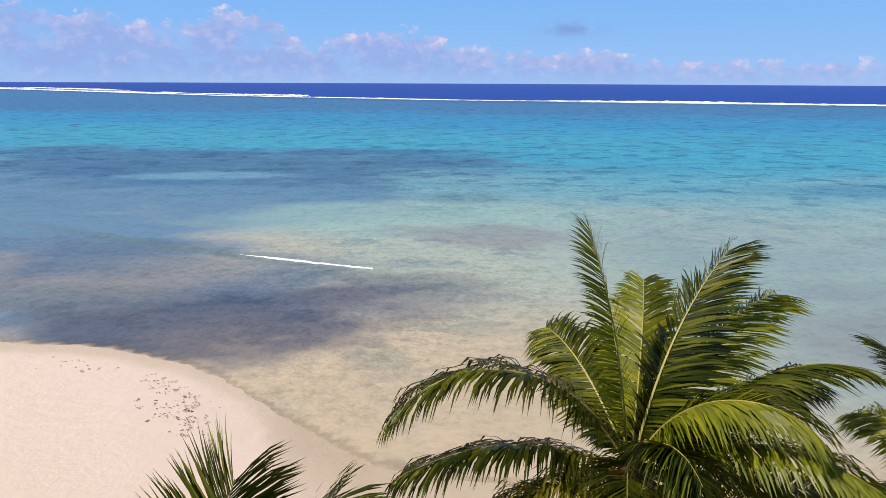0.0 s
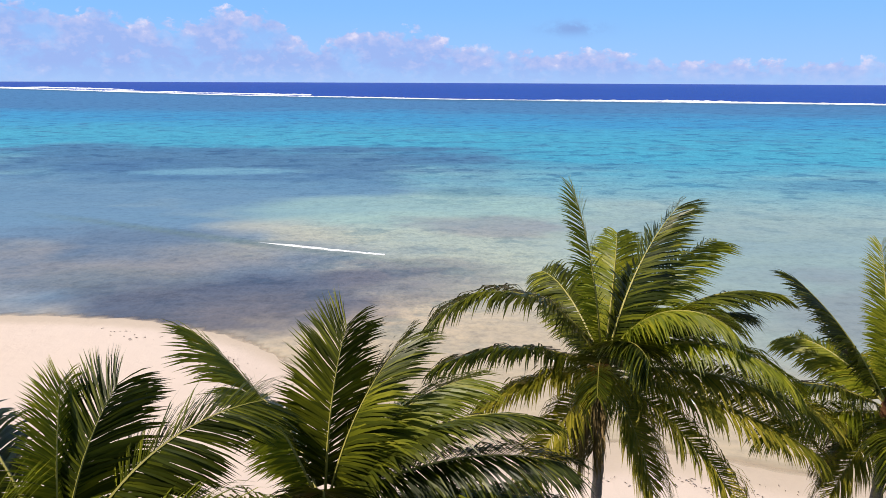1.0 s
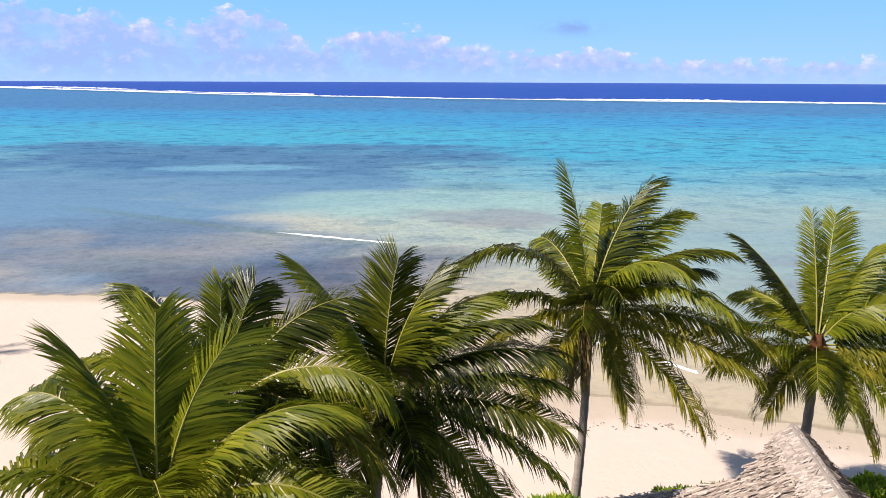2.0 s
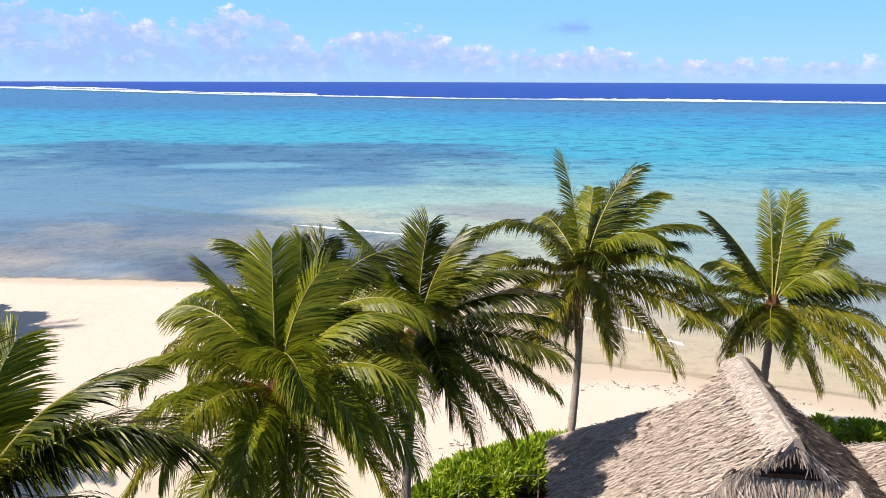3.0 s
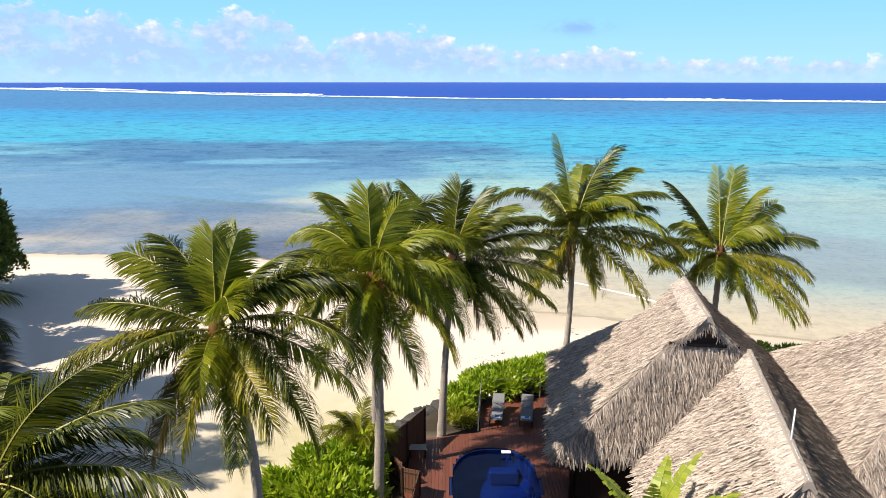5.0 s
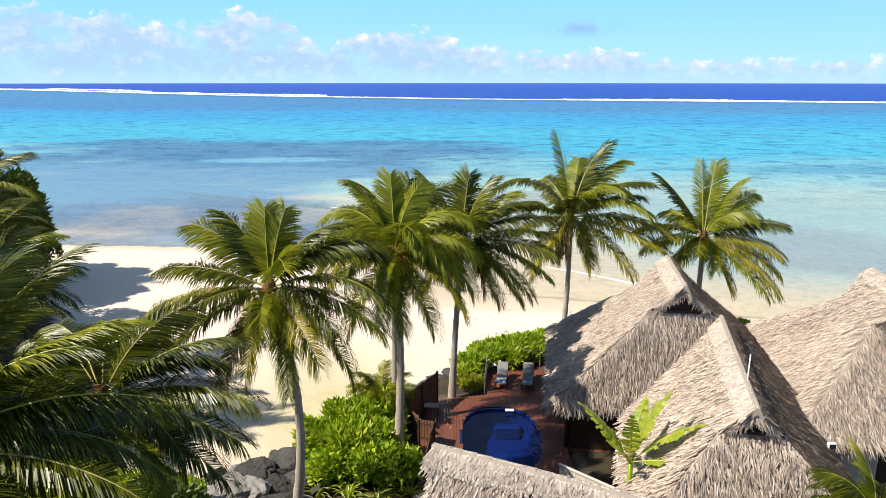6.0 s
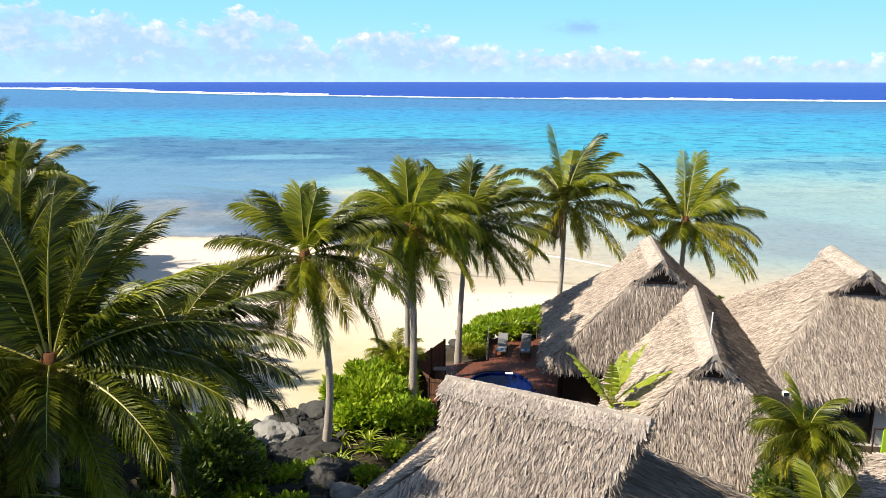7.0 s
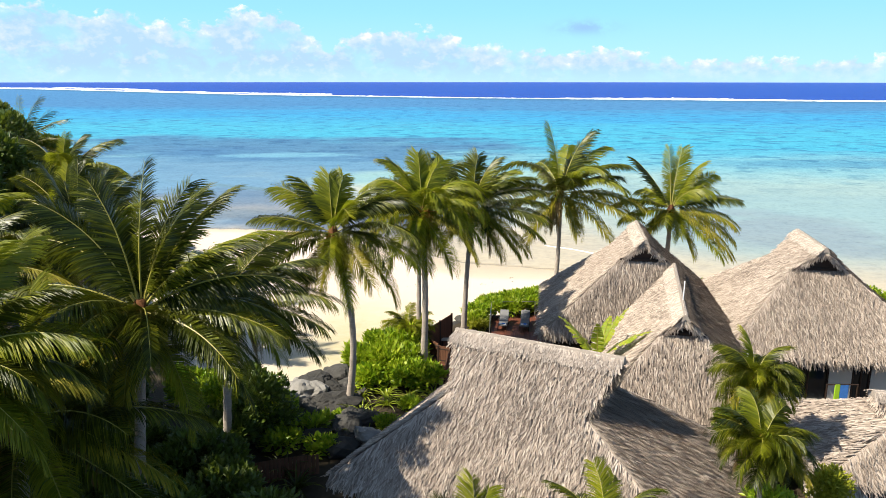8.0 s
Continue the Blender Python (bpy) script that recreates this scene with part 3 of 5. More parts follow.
    tagged(part("roof_thatch", mesh("roof_thatch", bv, bf, M_THATCH), house, "weathered grey-brown palm leaf strands"), kind="stuff")
    # ridge cap: pale bundles laid over the ridge
    u = r0 - 0.05
    step = 0.42
    ww = 0.22
    prof = [(-ww, -ww * s + 0.03), (-ww * 0.5, -ww * 0.5 * s + 0.13), (-0.07, 0.11), (0.07, 0.11), (ww * 0.5, -ww * 0.5 * s + 0.13), (ww, -ww * s + 0.03), (ww * 0.9, -ww * 0.9 * s - 0.08), (0, -0.1), (-ww * 0.9, -ww * 0.9 * s - 0.08)]
    count = max(2, int(round((r1 - r0 + 0.1) / step)))
    for i in range(count):
        cap_bm = bmesh.new()
        ua, ub = u + i * (r1 - r0 + 0.1) / count, u + (i + 1) * (r1 - r0 + 0.1) / count + 0.05
        lift0, lift1 = rng.uniform(0.0, 0.012), rng.uniform(0.008, 0.025)
        ra = [cap_bm.verts.new((ua, n, zr + z + lift0)) for n, z in prof]
        rb = [cap_bm.verts.new((ub, n * 1.03, zr + z + lift1)) for n, z in prof]
        k = len(prof)
        for j in range(k):
            cap_bm.faces.new((ra[j], ra[(j + 1) % k], rb[(j + 1) % k], rb[j]))
        cap_bm.faces.new(ra[::-1])
        cap_bm.faces.new(rb)
        bmesh.ops.recalc_face_normals(cap_bm, faces=cap_bm.faces[:])
        part("ridge_cap", (cap_bm, M_CAP), house, "pale bleached thatch over the ridge")
    fr = []
    for sn in (-1, 1):
        m = int((r1 - r0) * 330)
        off = rng.uniform(0.0, 0.22, m)
        q = np.stack([rng.uniform(r0, r1, m), sn * off, zr - off * s + 0.15 - 0.1 * off], -1)
        d = np.array([0, sn, -s])
        d /= np.linalg.norm(d)
        nn = np.array([0, sn * s, 1.0])
        nn /= np.linalg.norm(nn)
        fr.append(blades(q, d, nn, 0.42, 0.06, 0.05, rng, 0.3))
    fv, ff = join(fr)
    tagged(part("ridge_fringe", mesh("ridge_fringe", fv, ff, M_CAPSTRAND), house, "pale bleached strands over the ridge"), kind="stuff")
    # the dark boarded triangles of the gablets
    for gu, sg in ((r1 - back - 0.05, 1), (r0 + back + 0.05, -1)):
        bm = bmesh.new()
        tri = [bm.verts.new((gu + k, n, z)) for k in (-0.04, 0.04) for n, z in ((-ng, zg - 0.1), (ng, zg - 0.1), (0, zr - 0.15))]
        bm.faces.new(tri[:3])
        bm.faces.new(tri[3:][::-1])
        for j in range(3):
            bm.faces.new((tri[j], tri[(j + 1) % 3], tri[3 + (j + 1) % 3], tri[3 + j]))
        bmesh.ops.recalc_face_normals(bm, faces=bm.faces[:])
        part("gable_board", (bm, M_DARKWOOD), house, "dark brown boarded gable")
        part("gable_beam", (box_bm((0.1, ng * 2, 0.14), (gu + sg * 0.09, 0, zg + 0.02)), M_DARKWOOD), house)
    if walls:
        wall_top = ze + over * min(s, (zg - ze) / (e1 - r1 + back), (zg - ze) / (r0 + back - e0)) - 0.34
        ua, ub, nw = e0 + over, e1 - over, half_n - over
        runs = {"u-": ((ua, -nw), (ub, -nw)), "u+": ((ub, nw), (ua, nw)), "n+": ((ub, -nw), (ub, nw)), "n-": ((ua, nw), (ua, -nw))}
        for key, (a, c) in runs.items():
            a, c = Vector((*a, 0)), Vector((*c, 0))
            length = (c - a).length
            ang = math.atan2((c - a).y, (c - a).x)
            cuts = sorted((o[1], o[2], o[3]) for o in openings if o[0] == key)
            at = 0.0
            for lo, hi, what in cuts + [(length, length, "")]:
                if lo - at > 0.02:
                    mid = a + (c - a).normalized() * ((at + lo) / 2)
                    part("wall", (box_bm((lo - at, 0.18, wall_top - floor), bevel=0.01), wall_mat), house, "off-white painted plaster wall" if wall_mat is M_PLASTER else "timber wall coloured dark to stand for a shadowed opening", pose(mid.x, mid.y, (wall_top + floor) / 2, 0, 0, math.degrees(ang)))
                if hi > lo:
                    mid = a + (c - a).normalized() * ((hi + lo) / 2)
                    m = pose(mid.x, mid.y, 0, 0, 0, math.degrees(ang))
                    part("lintel", (box_bm((hi - lo, 0.18, wall_top - floor - 2.15), bevel=0.01), wall_mat), house, "", m @ pose(0, 0, (wall_top + floor + 2.15) / 2))
                    door = part("door", (box_bm((hi - lo - 0.12, 0.05, 2.08), (0, 0.03, 0), 0.01), M_GLASS), house, "dark glazed sliding door", m @ pose(0, 0, floor + 1.05))
                    for px in (-(hi - lo) / 2 + 0.05, 0, (hi - lo) / 2 - 0.05):
                        part("door_frame", (box_bm((0.09, 0.12, 2.12), (px, -0.02, 0), 0.008), M_DARKWOOD), door)
                at = hi
        part("floor_slab", (box_bm((ub - ua + 0.5, 2 * nw + 0.5, 0.3), ((ua + ub) / 2, 0, floor - 0.15), 0.02), M_DECK if wall_mat is M_DARKWOOD else M_PALEWOOD), house)
        for uu in (ua - 0.15, ub + 0.15):
            for sn in (-1, 1):
                v, f = tube([(uu, sn * (nw + 0.15), floor), (uu, sn * (nw + 0.15), (floor + wall_top) / 2), (uu, sn * (nw + 0.15), wall_top)], [0.1, 0.095, 0.09], 8)
                part("post", mesh("post", v, f, M_DARKWOOD, None, True), house, "dark round timber post")
    return house


# local u of the rear-to-sea ridges points to the sea
thatched_house(-0.75, -13.5, -27.3, (-3.3, 3.3), (-6.2, 7.8), 4.8, 8.05, 3.35, (1.65, 0.75), "square hut with a weathered thatched roof beside leafy bushes", 11, openings=[("u+", 2, 4, "door"), ("u-", 3, 5, "door")])
# dark walls of villa and wing stand for the shadowed opening under the eaves
thatched_house(7.25, 3.4, 82, (-2.8, 2.9), (-4.3, 6.9), 5.6, 8.95, 3.8, (1.2, 0.5), "large villa with a thatched roof beside the pool deck", 12, openings=[("n-", 2.0, 4.2, "door"), ("u+", 1.0, 3.6, "door"), ("u+", 4.6, 6.4, "door")], wall_mat=M_DARKWOOD)
thatched_house(7.6, -3.5, 77, (-5.1, 4.6), (-7.6, 5.2), 3.9, 7.5, 3.7, (0.95, 0.5), "thatched villa wing with a long pale ridge", 13, openings=[("u+", 1.0, 3.2, "door")], wall_mat=M_DARKWOOD)
thatched_house(16.65, 2.0, 81, (-2.75, 2.6), (-6.5, 6.9), 5.6, 8.8, 3.95, (1.25, 0.7), "thatched villa with white walls and dark glazed doors", 14, openings=[("n-", 2.6, 4.6, "door"), ("n-", 5.7, 6.6, "door")])
thatched_house(15.6, -12.4, -8, (-2.6, 2.6), (-5.6, 5.2), 3.5, 5.55, 3.35, (0.7, 0.5), "low thatched hut with a pale plastered wall", 15, openings=[("u-", 1.2, 2.8, "door"), ("u-", 4.0, 5.4, "door")])


# ---------------------------------------------------------------- palms
def frond_mesh(name, az, el, length, droop, rng, mats, leaf=0.72, count=74, hang=0.35, twist=0.0, roll=0.0):
    """One palm leaf: a tapered midrib that arches over, with two rows of narrow leaflets."""
    n = 22
    s = np.linspace(0, 1, n)
    elev = np.radians(el - droop * s ** 1.35)
    azi = np.radians(az + twist * s)
    T = np.stack([np.cos(elev) * np.cos(azi), np.cos(elev) * np.sin(azi), np.sin(elev)], -1)
    P = np.concatenate([[[0, 0, 0]], np.cumsum((T[1:] + T[:-1]) / 2 * (length / (n - 1)), 0)])
    rv, rf = tube(P, length * (0.0075 * (1 - s) ** 0.8 + 0.0012), 4, False)
    side0 = np.stack([-np.sin(azi), np.cos(azi), 0 * azi], -1)
    ls = 0.08 + 0.91 * (np.arange(count) + 0.5) / count
    V, F, at = [rv], [list(f) for f in rf], len(rv)
    for sg in (-1, 1):
        l = np.clip(ls + rng.normal(0, 0.004, count), 0.1, 0.995)
        p = np.stack([np.interp(l, s, P[:, i]) for i in range(3)], -1)
        t = np.stack([np.interp(l, s, T[:, i]) for i in range(3)], -1)
        t /= np.linalg.norm(t, axis=1)[:, None]
        sd = np.stack([np.interp(l, s, side0[:, i]) for i in range(3)], -1) * sg
        nrm = np.cross(sd, t) * sg
        rr = np.radians(roll) * np.clip(l * 2.5, 0, 1)[:, None] * sg
        sd, nrm = sd * np.cos(rr) + nrm * np.sin(rr), nrm * np.cos(rr) - sd * np.sin(rr)
        ang = np.radians(np.interp(l, [0.1, 0.5, 1.0], [70, 56, 30]) + rng.normal(0, 3.5, count) + 4 * np.sin(l * 17 + sg))
        vee = np.radians(rng.normal(24 - 72 * hang, 7, count) + 6 * np.sin(l * 23 + 2 * sg))
        d = np.cos(ang)[:, None] * t + np.sin(ang)[:, None] * (np.cos(vee)[:, None] * sd + np.sin(vee)[:, None] * nrm)
        ll = leaf * np.interp(l, [0.1, 0.25, 0.55, 0.85, 1.0], [0.5, 0.95, 1.06, 0.98, 0.66]) * rng.uniform(0.8, 1.12, count)
        ll = np.where(rng.random(count) < 0.03, ll * 0.4, ll)
        w = 0.023 * leaf * np.interp(l, [0.1, 0.5, 1], [0.9, 1.1, 0.7]) * rng.uniform(0.75, 1.25, count)
        fall, wind = np.array([0, 0, -1.0]), np.array([0.9, 0.2, 0.0])
        limp = hang * rng.uniform(0.55, 1.35, count)[:, None]
        d2 = d + fall * (0.08 + 0.95 * limp) + wind * 0.05
        d2 /= np.linalg.norm(d2, axis=1)[:, None]
        d3 = d2 + fall * (0.16 + 1.7 * limp) + wind * 0.08
        d3 /= np.linalg.norm(d3, axis=1)[:, None]
        a0 = p
        a1 = a0 + d * (ll * 0.36)[:, None]
        a2 = a1 + d2 * (ll * 0.34)[:, None]
        a3 = a2 + d3 * (ll * 0.30)[:, None]
        wv = t * 0.9 - nrm * 0.25
        wv /= np.linalg.norm(wv, axis=1)[:, None]
        W = (wv * w[:, None])
        V.append(np.stack([a0 - W * 0.6, a0 + W * 0.6, a1 - W, a1 + W, a2 - W * 0.75, a2 + W * 0.75, a3], 1).reshape(-1, 3))
        for b in range(at, at + count * 7, 7):
            F += [[b, b + 1, b + 3, b + 2], [b + 2, b + 3, b + 5, b + 4], [b + 4, b + 5, b + 6]]
        at += count * 7
    slots = [1] * len(rf) + [0] * (len(F) - len(rf))
    return mesh(name, np.concatenate(V).tolist(), F, mats, slots, False)


def palm(base, crown, label, fronds, seed, radius=0.17, bend=(0, 0), fill=8, nuts=0, dry=3, length=4.6, group="coconut palms", leaf=1.05, count=180, front=False, aged=0.65, bright=0.0):
    """A coconut palm. fronds: (azimuth, elevation, length factor, droop, kind), azimuth 0 to the right, 90 to the sea."""
    rng = np.random.default_rng(seed)
    tree = thing("palm_tree", pose(*base), label, "palm tree", group)
    top = Vector(crown) - Vector(base)
    k = 26
    u = np.linspace(0, 1, k)
    bx, by = bend
    P = np.stack([top.x * u + bx * np.sin(np.pi * u), top.y * u + by * np.sin(np.pi * u), top.z * u - 0.35 * (1 - u) ** 8], -1)
    rad = radius * (0.78 + 0.55 * (1 - u) ** 6 + 0.22 * (1 - u))
    rad = rad * (1 + 0.06 * np.where(np.arange(k) % 2 == 0, 1, -1))
    v, f = tube(P, rad, 10)
    part("trunk", mesh("trunk", v, f, M_TRUNK, None, True), tree, "grey ringed palm trunk")
    # fibre and old leaf bases under the crown
    v, f = tube([tuple(top + Vector((0, 0, z))) for z in (-0.75, -0.45, -0.1, 0.35)], [radius * 0.95, radius * 1.5, radius * 1.7, radius * 0.7], 10)
    v = v + rng.normal(0, 0.03, v.shape)
    part("crown_base", mesh("crown_base", v, f, M_FIBRE, None, True), tree, "shaggy brown fibre at the crown")
    todo = list(fronds) if not front else list(fronds) + [(250, 48, 0.8, 95, "g"), (292, 45, 0.85, 95, "g"), (268, 66, 0.75, 105, "y"), (318, 58, 0.85, 90, "g"), (222, 52, 0.85, 90, "g")]
    for i in range(fill):
        az = (i * 137.5 + rng.uniform(-20, 20)) % 360
        el = rng.uniform(-15, 62)
        todo.append((az, el, rng.uniform(0.8, 1.0), rng.uniform(45, 85), "g"))
    for i in range(dry):
        todo.append((rng.uniform(0, 360), rng.uniform(-55, -30), rng.uniform(0.5, 0.75), rng.uniform(20, 45), "d"))
    for az, el, fac, droop, kind in todo:
        if kind == "g" and el < 28 and rng.random() < (aged if el < 5 else 0.54 * aged):
            kind = "o"
        if kind == "g" and rng.random() < bright:
            kind = "y"
        mats = {"g": M_FROND, "y": M_FROND_YOUNG, "d": M_FROND_DRY, "o": M_FROND_OLD}[kind]
        hang = float(np.clip(0.54 - el / 110.0 + max(0, droop - 60) / 110.0, 0.05, 1.0)) if kind != "d" else 1.0
        me = frond_mesh("frond", az, el, length * fac, droop * 1.04, rng, [mats, M_RACHIS], leaf * (0.62 if el > 81 else 1.0), count, hang, rng.uniform(-16, 16), rng.uniform(-55, 55) if el > 45 else rng.uniform(-24, 24))
        a = math.radians(az)
        ob = part("frond", me, tree, "", Matrix.Translation(top + Vector((0.1 * math.cos(a), 0.1 * math.sin(a), -0.1 + 0.3 * max(0, el) / 90))))
        if kind == "d":
            tagged(ob, "dry brown hanging palm leaf")
        elif kind == "y":
            tagged(ob, "young yellow-green palm leaf")
    for i in range(nuts):
        bm = bmesh.new()
        bmesh.ops.create_icosphere(bm, subdivisions=2, radius=0.12)
        bmesh.ops.scale(bm, vec=(1, 1, 1.25), verts=bm.verts)
        for face in bm.faces:
            face.smooth = True
        a, q = rng.uniform(0, 2 * math.pi) if nuts < 10 else rng.uniform(3.6, 5.9), rng.uniform(0.25, 0.55)
        part("coconut", (bm, M_COCONUT), tree, "orange-brown coconut", Matrix.Translation(top + Vector((q * math.cos(a), q * math.sin(a), rng.uniform(-0.4, 0.0)))))
    if nuts >= 10:
        for i in range(5):
            az = rng.uniform(3.5, 6.0)
            chunks = []
            for j in range(16):
                a, e = az + rng.normal(0, 0.35), rng.uniform(-0.5, 0.7)
                d = np.array([math.cos(a) * math.cos(e), math.sin(a) * math.cos(e), math.sin(e)])
                v, f = tube([d * 0.15, d * 0.5, d * 0.95 + np.array([0, 0, -0.15])], [0.02, 0.016, 0.008], 4, False)
                chunks.append((v, np.array(f)))
            v, f = join(chunks)
            part("flower_stalk", mesh("flower_stalk", v, f, M_COCONUT), tree, "orange coconut flower stalks", Matrix.Translation(top))
    return tree


PALM_A = [(150, 84, 1.0, 14, "y"), (40, 72, 1.02, 34, "g"), (25, 62, 1.06, 55, "g"), (330, 70, 0.82, 98, "y"), (8, 46, 1.15, 62, "g"), (20, 28, 1.1, 45, "g"), (335, 38, 1.05, 75, "y"), (350, 8, 1.2, 35, "o"), (340, -6, 1.2, 26, "o"), (325, -25, 1.05, 25, "o"),
          (300, -42, 0.7, 25, "o"), (178, 62, 1.18, 108, "g"), (183, 24, 0.95, 44, "g"), (190, 0, 0.7, 28, "o"), (215, -35, 0.9, 25, "o"), (225, -62, 0.5, 15, "d"), (240, -66, 0.45, 12, "d"), (70, 62, 0.95, 45, "g"), (115, 48, 0.9, 55, "g"), (90, 20, 0.8, 45, "g"), (285, 60, 0.6, 90, "g"), (250, 40, 0.6, 80, "g")]
PALM_E = [(165, 62, 1.0, 22, "g"), (100, 82, 1.02, 20, "y"), (60, 76, 1.08, 30, "g"), (30, 66, 0.95, 40, "g"), (340, 65, 0.78, 92, "y"), (20, 50, 1.05, 42, "g"), (0, 25, 1.12, 38, "g"), (350, 8, 1.06, 46, "g"), (345, -8, 1.15, 42, "o"), (325, -30, 1.12, 18, "y"), (332, -20, 1.2, 30, "o"),
          (180, 30, 0.9, 56, "g"), (185, 6, 0.8, 42, "g"), (215, -25, 0.7, 25, "o"), (280, -22, 0.6, 30, "y"), (120, 40, 0.85, 55, "g"), (80, 25, 0.8, 45, "g"), (240, 10, 0.6, 60, "g"), (300, -45, 0.8, 20, "o")]
PALM_B = [(165, 68, 0.92, 26, "y"), (80, 80, 0.80, 26, "g"), (35, 74, 0.82, 40, "g"), (25, 60, 0.88, 50, "y"), (10, 50, 1.05, 56, "g"), (5, 32, 1.1, 42, "g"), (355, 18, 1.1, 36, "g"), (350, 5, 1.15, 30, "g"), (345, -12, 1.15, 25, "g"), (335, -25, 1.1, 20, "o"), (325, -33, 1.05, 18, "o"), (310, -42, 0.9, 18, "o"),
          (300, 0, 0.62, 60, "g"), (195, 16, 0.95, 45, "g"), (200, -14, 0.9, 30, "g"), (225, -35, 0.85, 20, "o"), (120, 42, 0.9, 55, "g"), (60, 36, 0.95, 50, "g"), (280, 58, 0.7, 88, "g"), (260, -20, 0.7, 35, "g")]
PALM_C = [(100, 84, 0.7, 30, "y"), (60, 80, 0.72, 45, "g"), (290, 75, 0.9, 110, "y"), (180, 45, 1.1, 85, "y"), (190, 20, 1.1, 65, "g"), (200, -5, 1.05, 50, "g"), (0, 42, 1.1, 85, "y"), (350, 12, 1.1, 60, "g"), (340, -12, 1.1, 45, "g"),
          (255, -25, 0.95, 40, "y"), (225, -30, 1.05, 35, "g"), (305, -28, 1.05, 35, "y"), (280, -45, 0.95, 25, "g"), (320, 40, 0.95, 90, "g"), (235, 35, 1.0, 85, "y"), (265, 20, 0.8, 80, "y"), (150, 60, 1.05, 55, "g"), (30, 60, 1.0, 55, "g")]
PALM_D = [(110, 80, 0.72, 30, "y"), (70, 76, 0.76, 40, "g"), (165, 55, 0.95, 45, "g"), (180, 25, 1.0, 35, "g"), (190, 5, 1.15, 40, "g"), (210, -15, 1.1, 30, "g"), (240, -40, 0.95, 25, "d"), (300, -38, 1.05, 30, "g"), (330, -18, 1.2, 55, "g"), (345, 5, 1.2, 50, "g"), (320, 15, 1.05, 65, "g"), (305, -10, 1.0, 50, "g"),
          (350, 25, 1.2, 60, "g"), (5, 50, 1.15, 75, "g"), (300, 60, 0.85, 85, "y"), (275, 10, 0.7, 70, "y"), (225, 15, 1.0, 55, "g"), (40, 60, 0.95, 60, "g"), (140, 65, 0.85, 40, "g"), (265, -30, 0.9, 30, "g")]
PALM_F = [(95, 84, 1.05, 20, "g"), (150, 78, 1.0, 30, "g"), (175, 68, 1.0, 40, "g"), (30, 76, 0.95, 40, "g"), (60, 74, 1.0, 35, "g"), (40, 62, 1.1, 35, "g"), (20, 48, 1.1, 45, "y"), (10, 30, 1.15, 50, "g"), (0, 8, 1.1, 40, "g"), (130, 66, 1.0, 45, "g"), (165, 55, 1.05, 60, "g"), (185, 30, 1.1, 60, "g"), (200, 5, 1.1, 50, "g"),
          (345, -12, 1.1, 40, "g"), (320, -28, 1.0, 40, "y"), (235, -20, 1.05, 45, "g"), (270, 10, 0.9, 75, "g"), (300, 25, 0.9, 80, "g"), (240, 35, 0.95, 80, "g"), (275, -30, 0.9, 40, "g"), (120, 40, 1.0, 60, "g"), (330, 5, 1.05, 50, "g"), (15, 18, 1.1, 60, "g")]
PALM_G = [(90, 78, 0.9, 35, "y"), (40, 62, 0.9, 50, "g"), (15, 42, 1.05, 45, "g"), (2, 18, 1.15, 40, "g"), (352, 0, 1.1, 30, "g"), (340, -12, 1.15, 30, "g"), (320, -8, 0.95, 45, "y"), (180, 30, 1.0, 60, "g"), (200, 0, 1.0, 50, "g"), (270, 30, 0.8, 80, "g"), (230, 10, 0.9, 60, "g"), (130, 50, 0.95, 60, "g"), (290, -20, 0.9, 40, "g")]

palm((3.6, 13.8, 1.0), (3.9, 13.8, 9.75), "tall coconut palm with brown hanging fibre, beside the hedge", PALM_A, 31, 0.17, (0.12, 0), 0, 3, 1, 4.9, leaf=1.3, bright=0.25)
palm((11.6, 13.6, 1.0), (12.0, 13.8, 8.5), "coconut palm with spreading green leaves behind the thatched villa", PALM_E, 32, 0.19, (0.1, 0), 0, 2, 1, 4.4, leaf=1.2, bright=0.25)
palm((-3.25, 6.0, 1.3), (-2.7, 6.4, 9.95), "coconut palm with a straight grey trunk at the deck's edge", PALM_B, 33, 0.17, (-0.05, 0), 0, 2, 1, 4.0, leaf=1.15)
palm((-5.6, -0.9, 1.3), (-5.6, -0.7, 10.75), "coconut palm with yellow-green leaves and orange coconuts", [(a, e, f, d + (22 if e > 0 else 6), k) for a, e, f, d, k in PALM_C[2:]] + [(100, 80, 0.92, 24, "y"), (60, 76, 0.9, 40, "y"), (145, 72, 0.9, 42, "y")], 34, 0.19, (0.18, 0), 1, 18, 1, 3.45, bright=0.75)
palm((-5.95, 2.6, 1.3), (-5.75, 3.3, 10.9), "tall slender coconut palm standing behind the timber fence", PALM_C[:9] + PALM_C[13:], 35, 0.15, (-0.1, 0), 2, 2, 1, 3.5)
palm((-9.3, -4.8, 1.0), (-9.6, -5.5, 10.7), "leaning coconut palm rising from dark beach rocks", PALM_D, 36, 0.17, (0.6, 0), 1, 2, 1, 3.75, bright=0.35)
palm((-14.9, -17.0, 1.3), (-14.1, -16.8, 10.4), "full green coconut palm among dark understorey", PALM_F, 37, 0.2, (0, 0), 10, 4, 1, 4.5, aged=0.12)
palm((-13.6, -11.0, 1.3), (-13.1, -11.0, 9.0), "coconut palm with low drooping leaves over the beach shrubs", PALM_G[1:], 38, 0.18, (0, 0), 8, 2, 1, 3.8, aged=0.12)
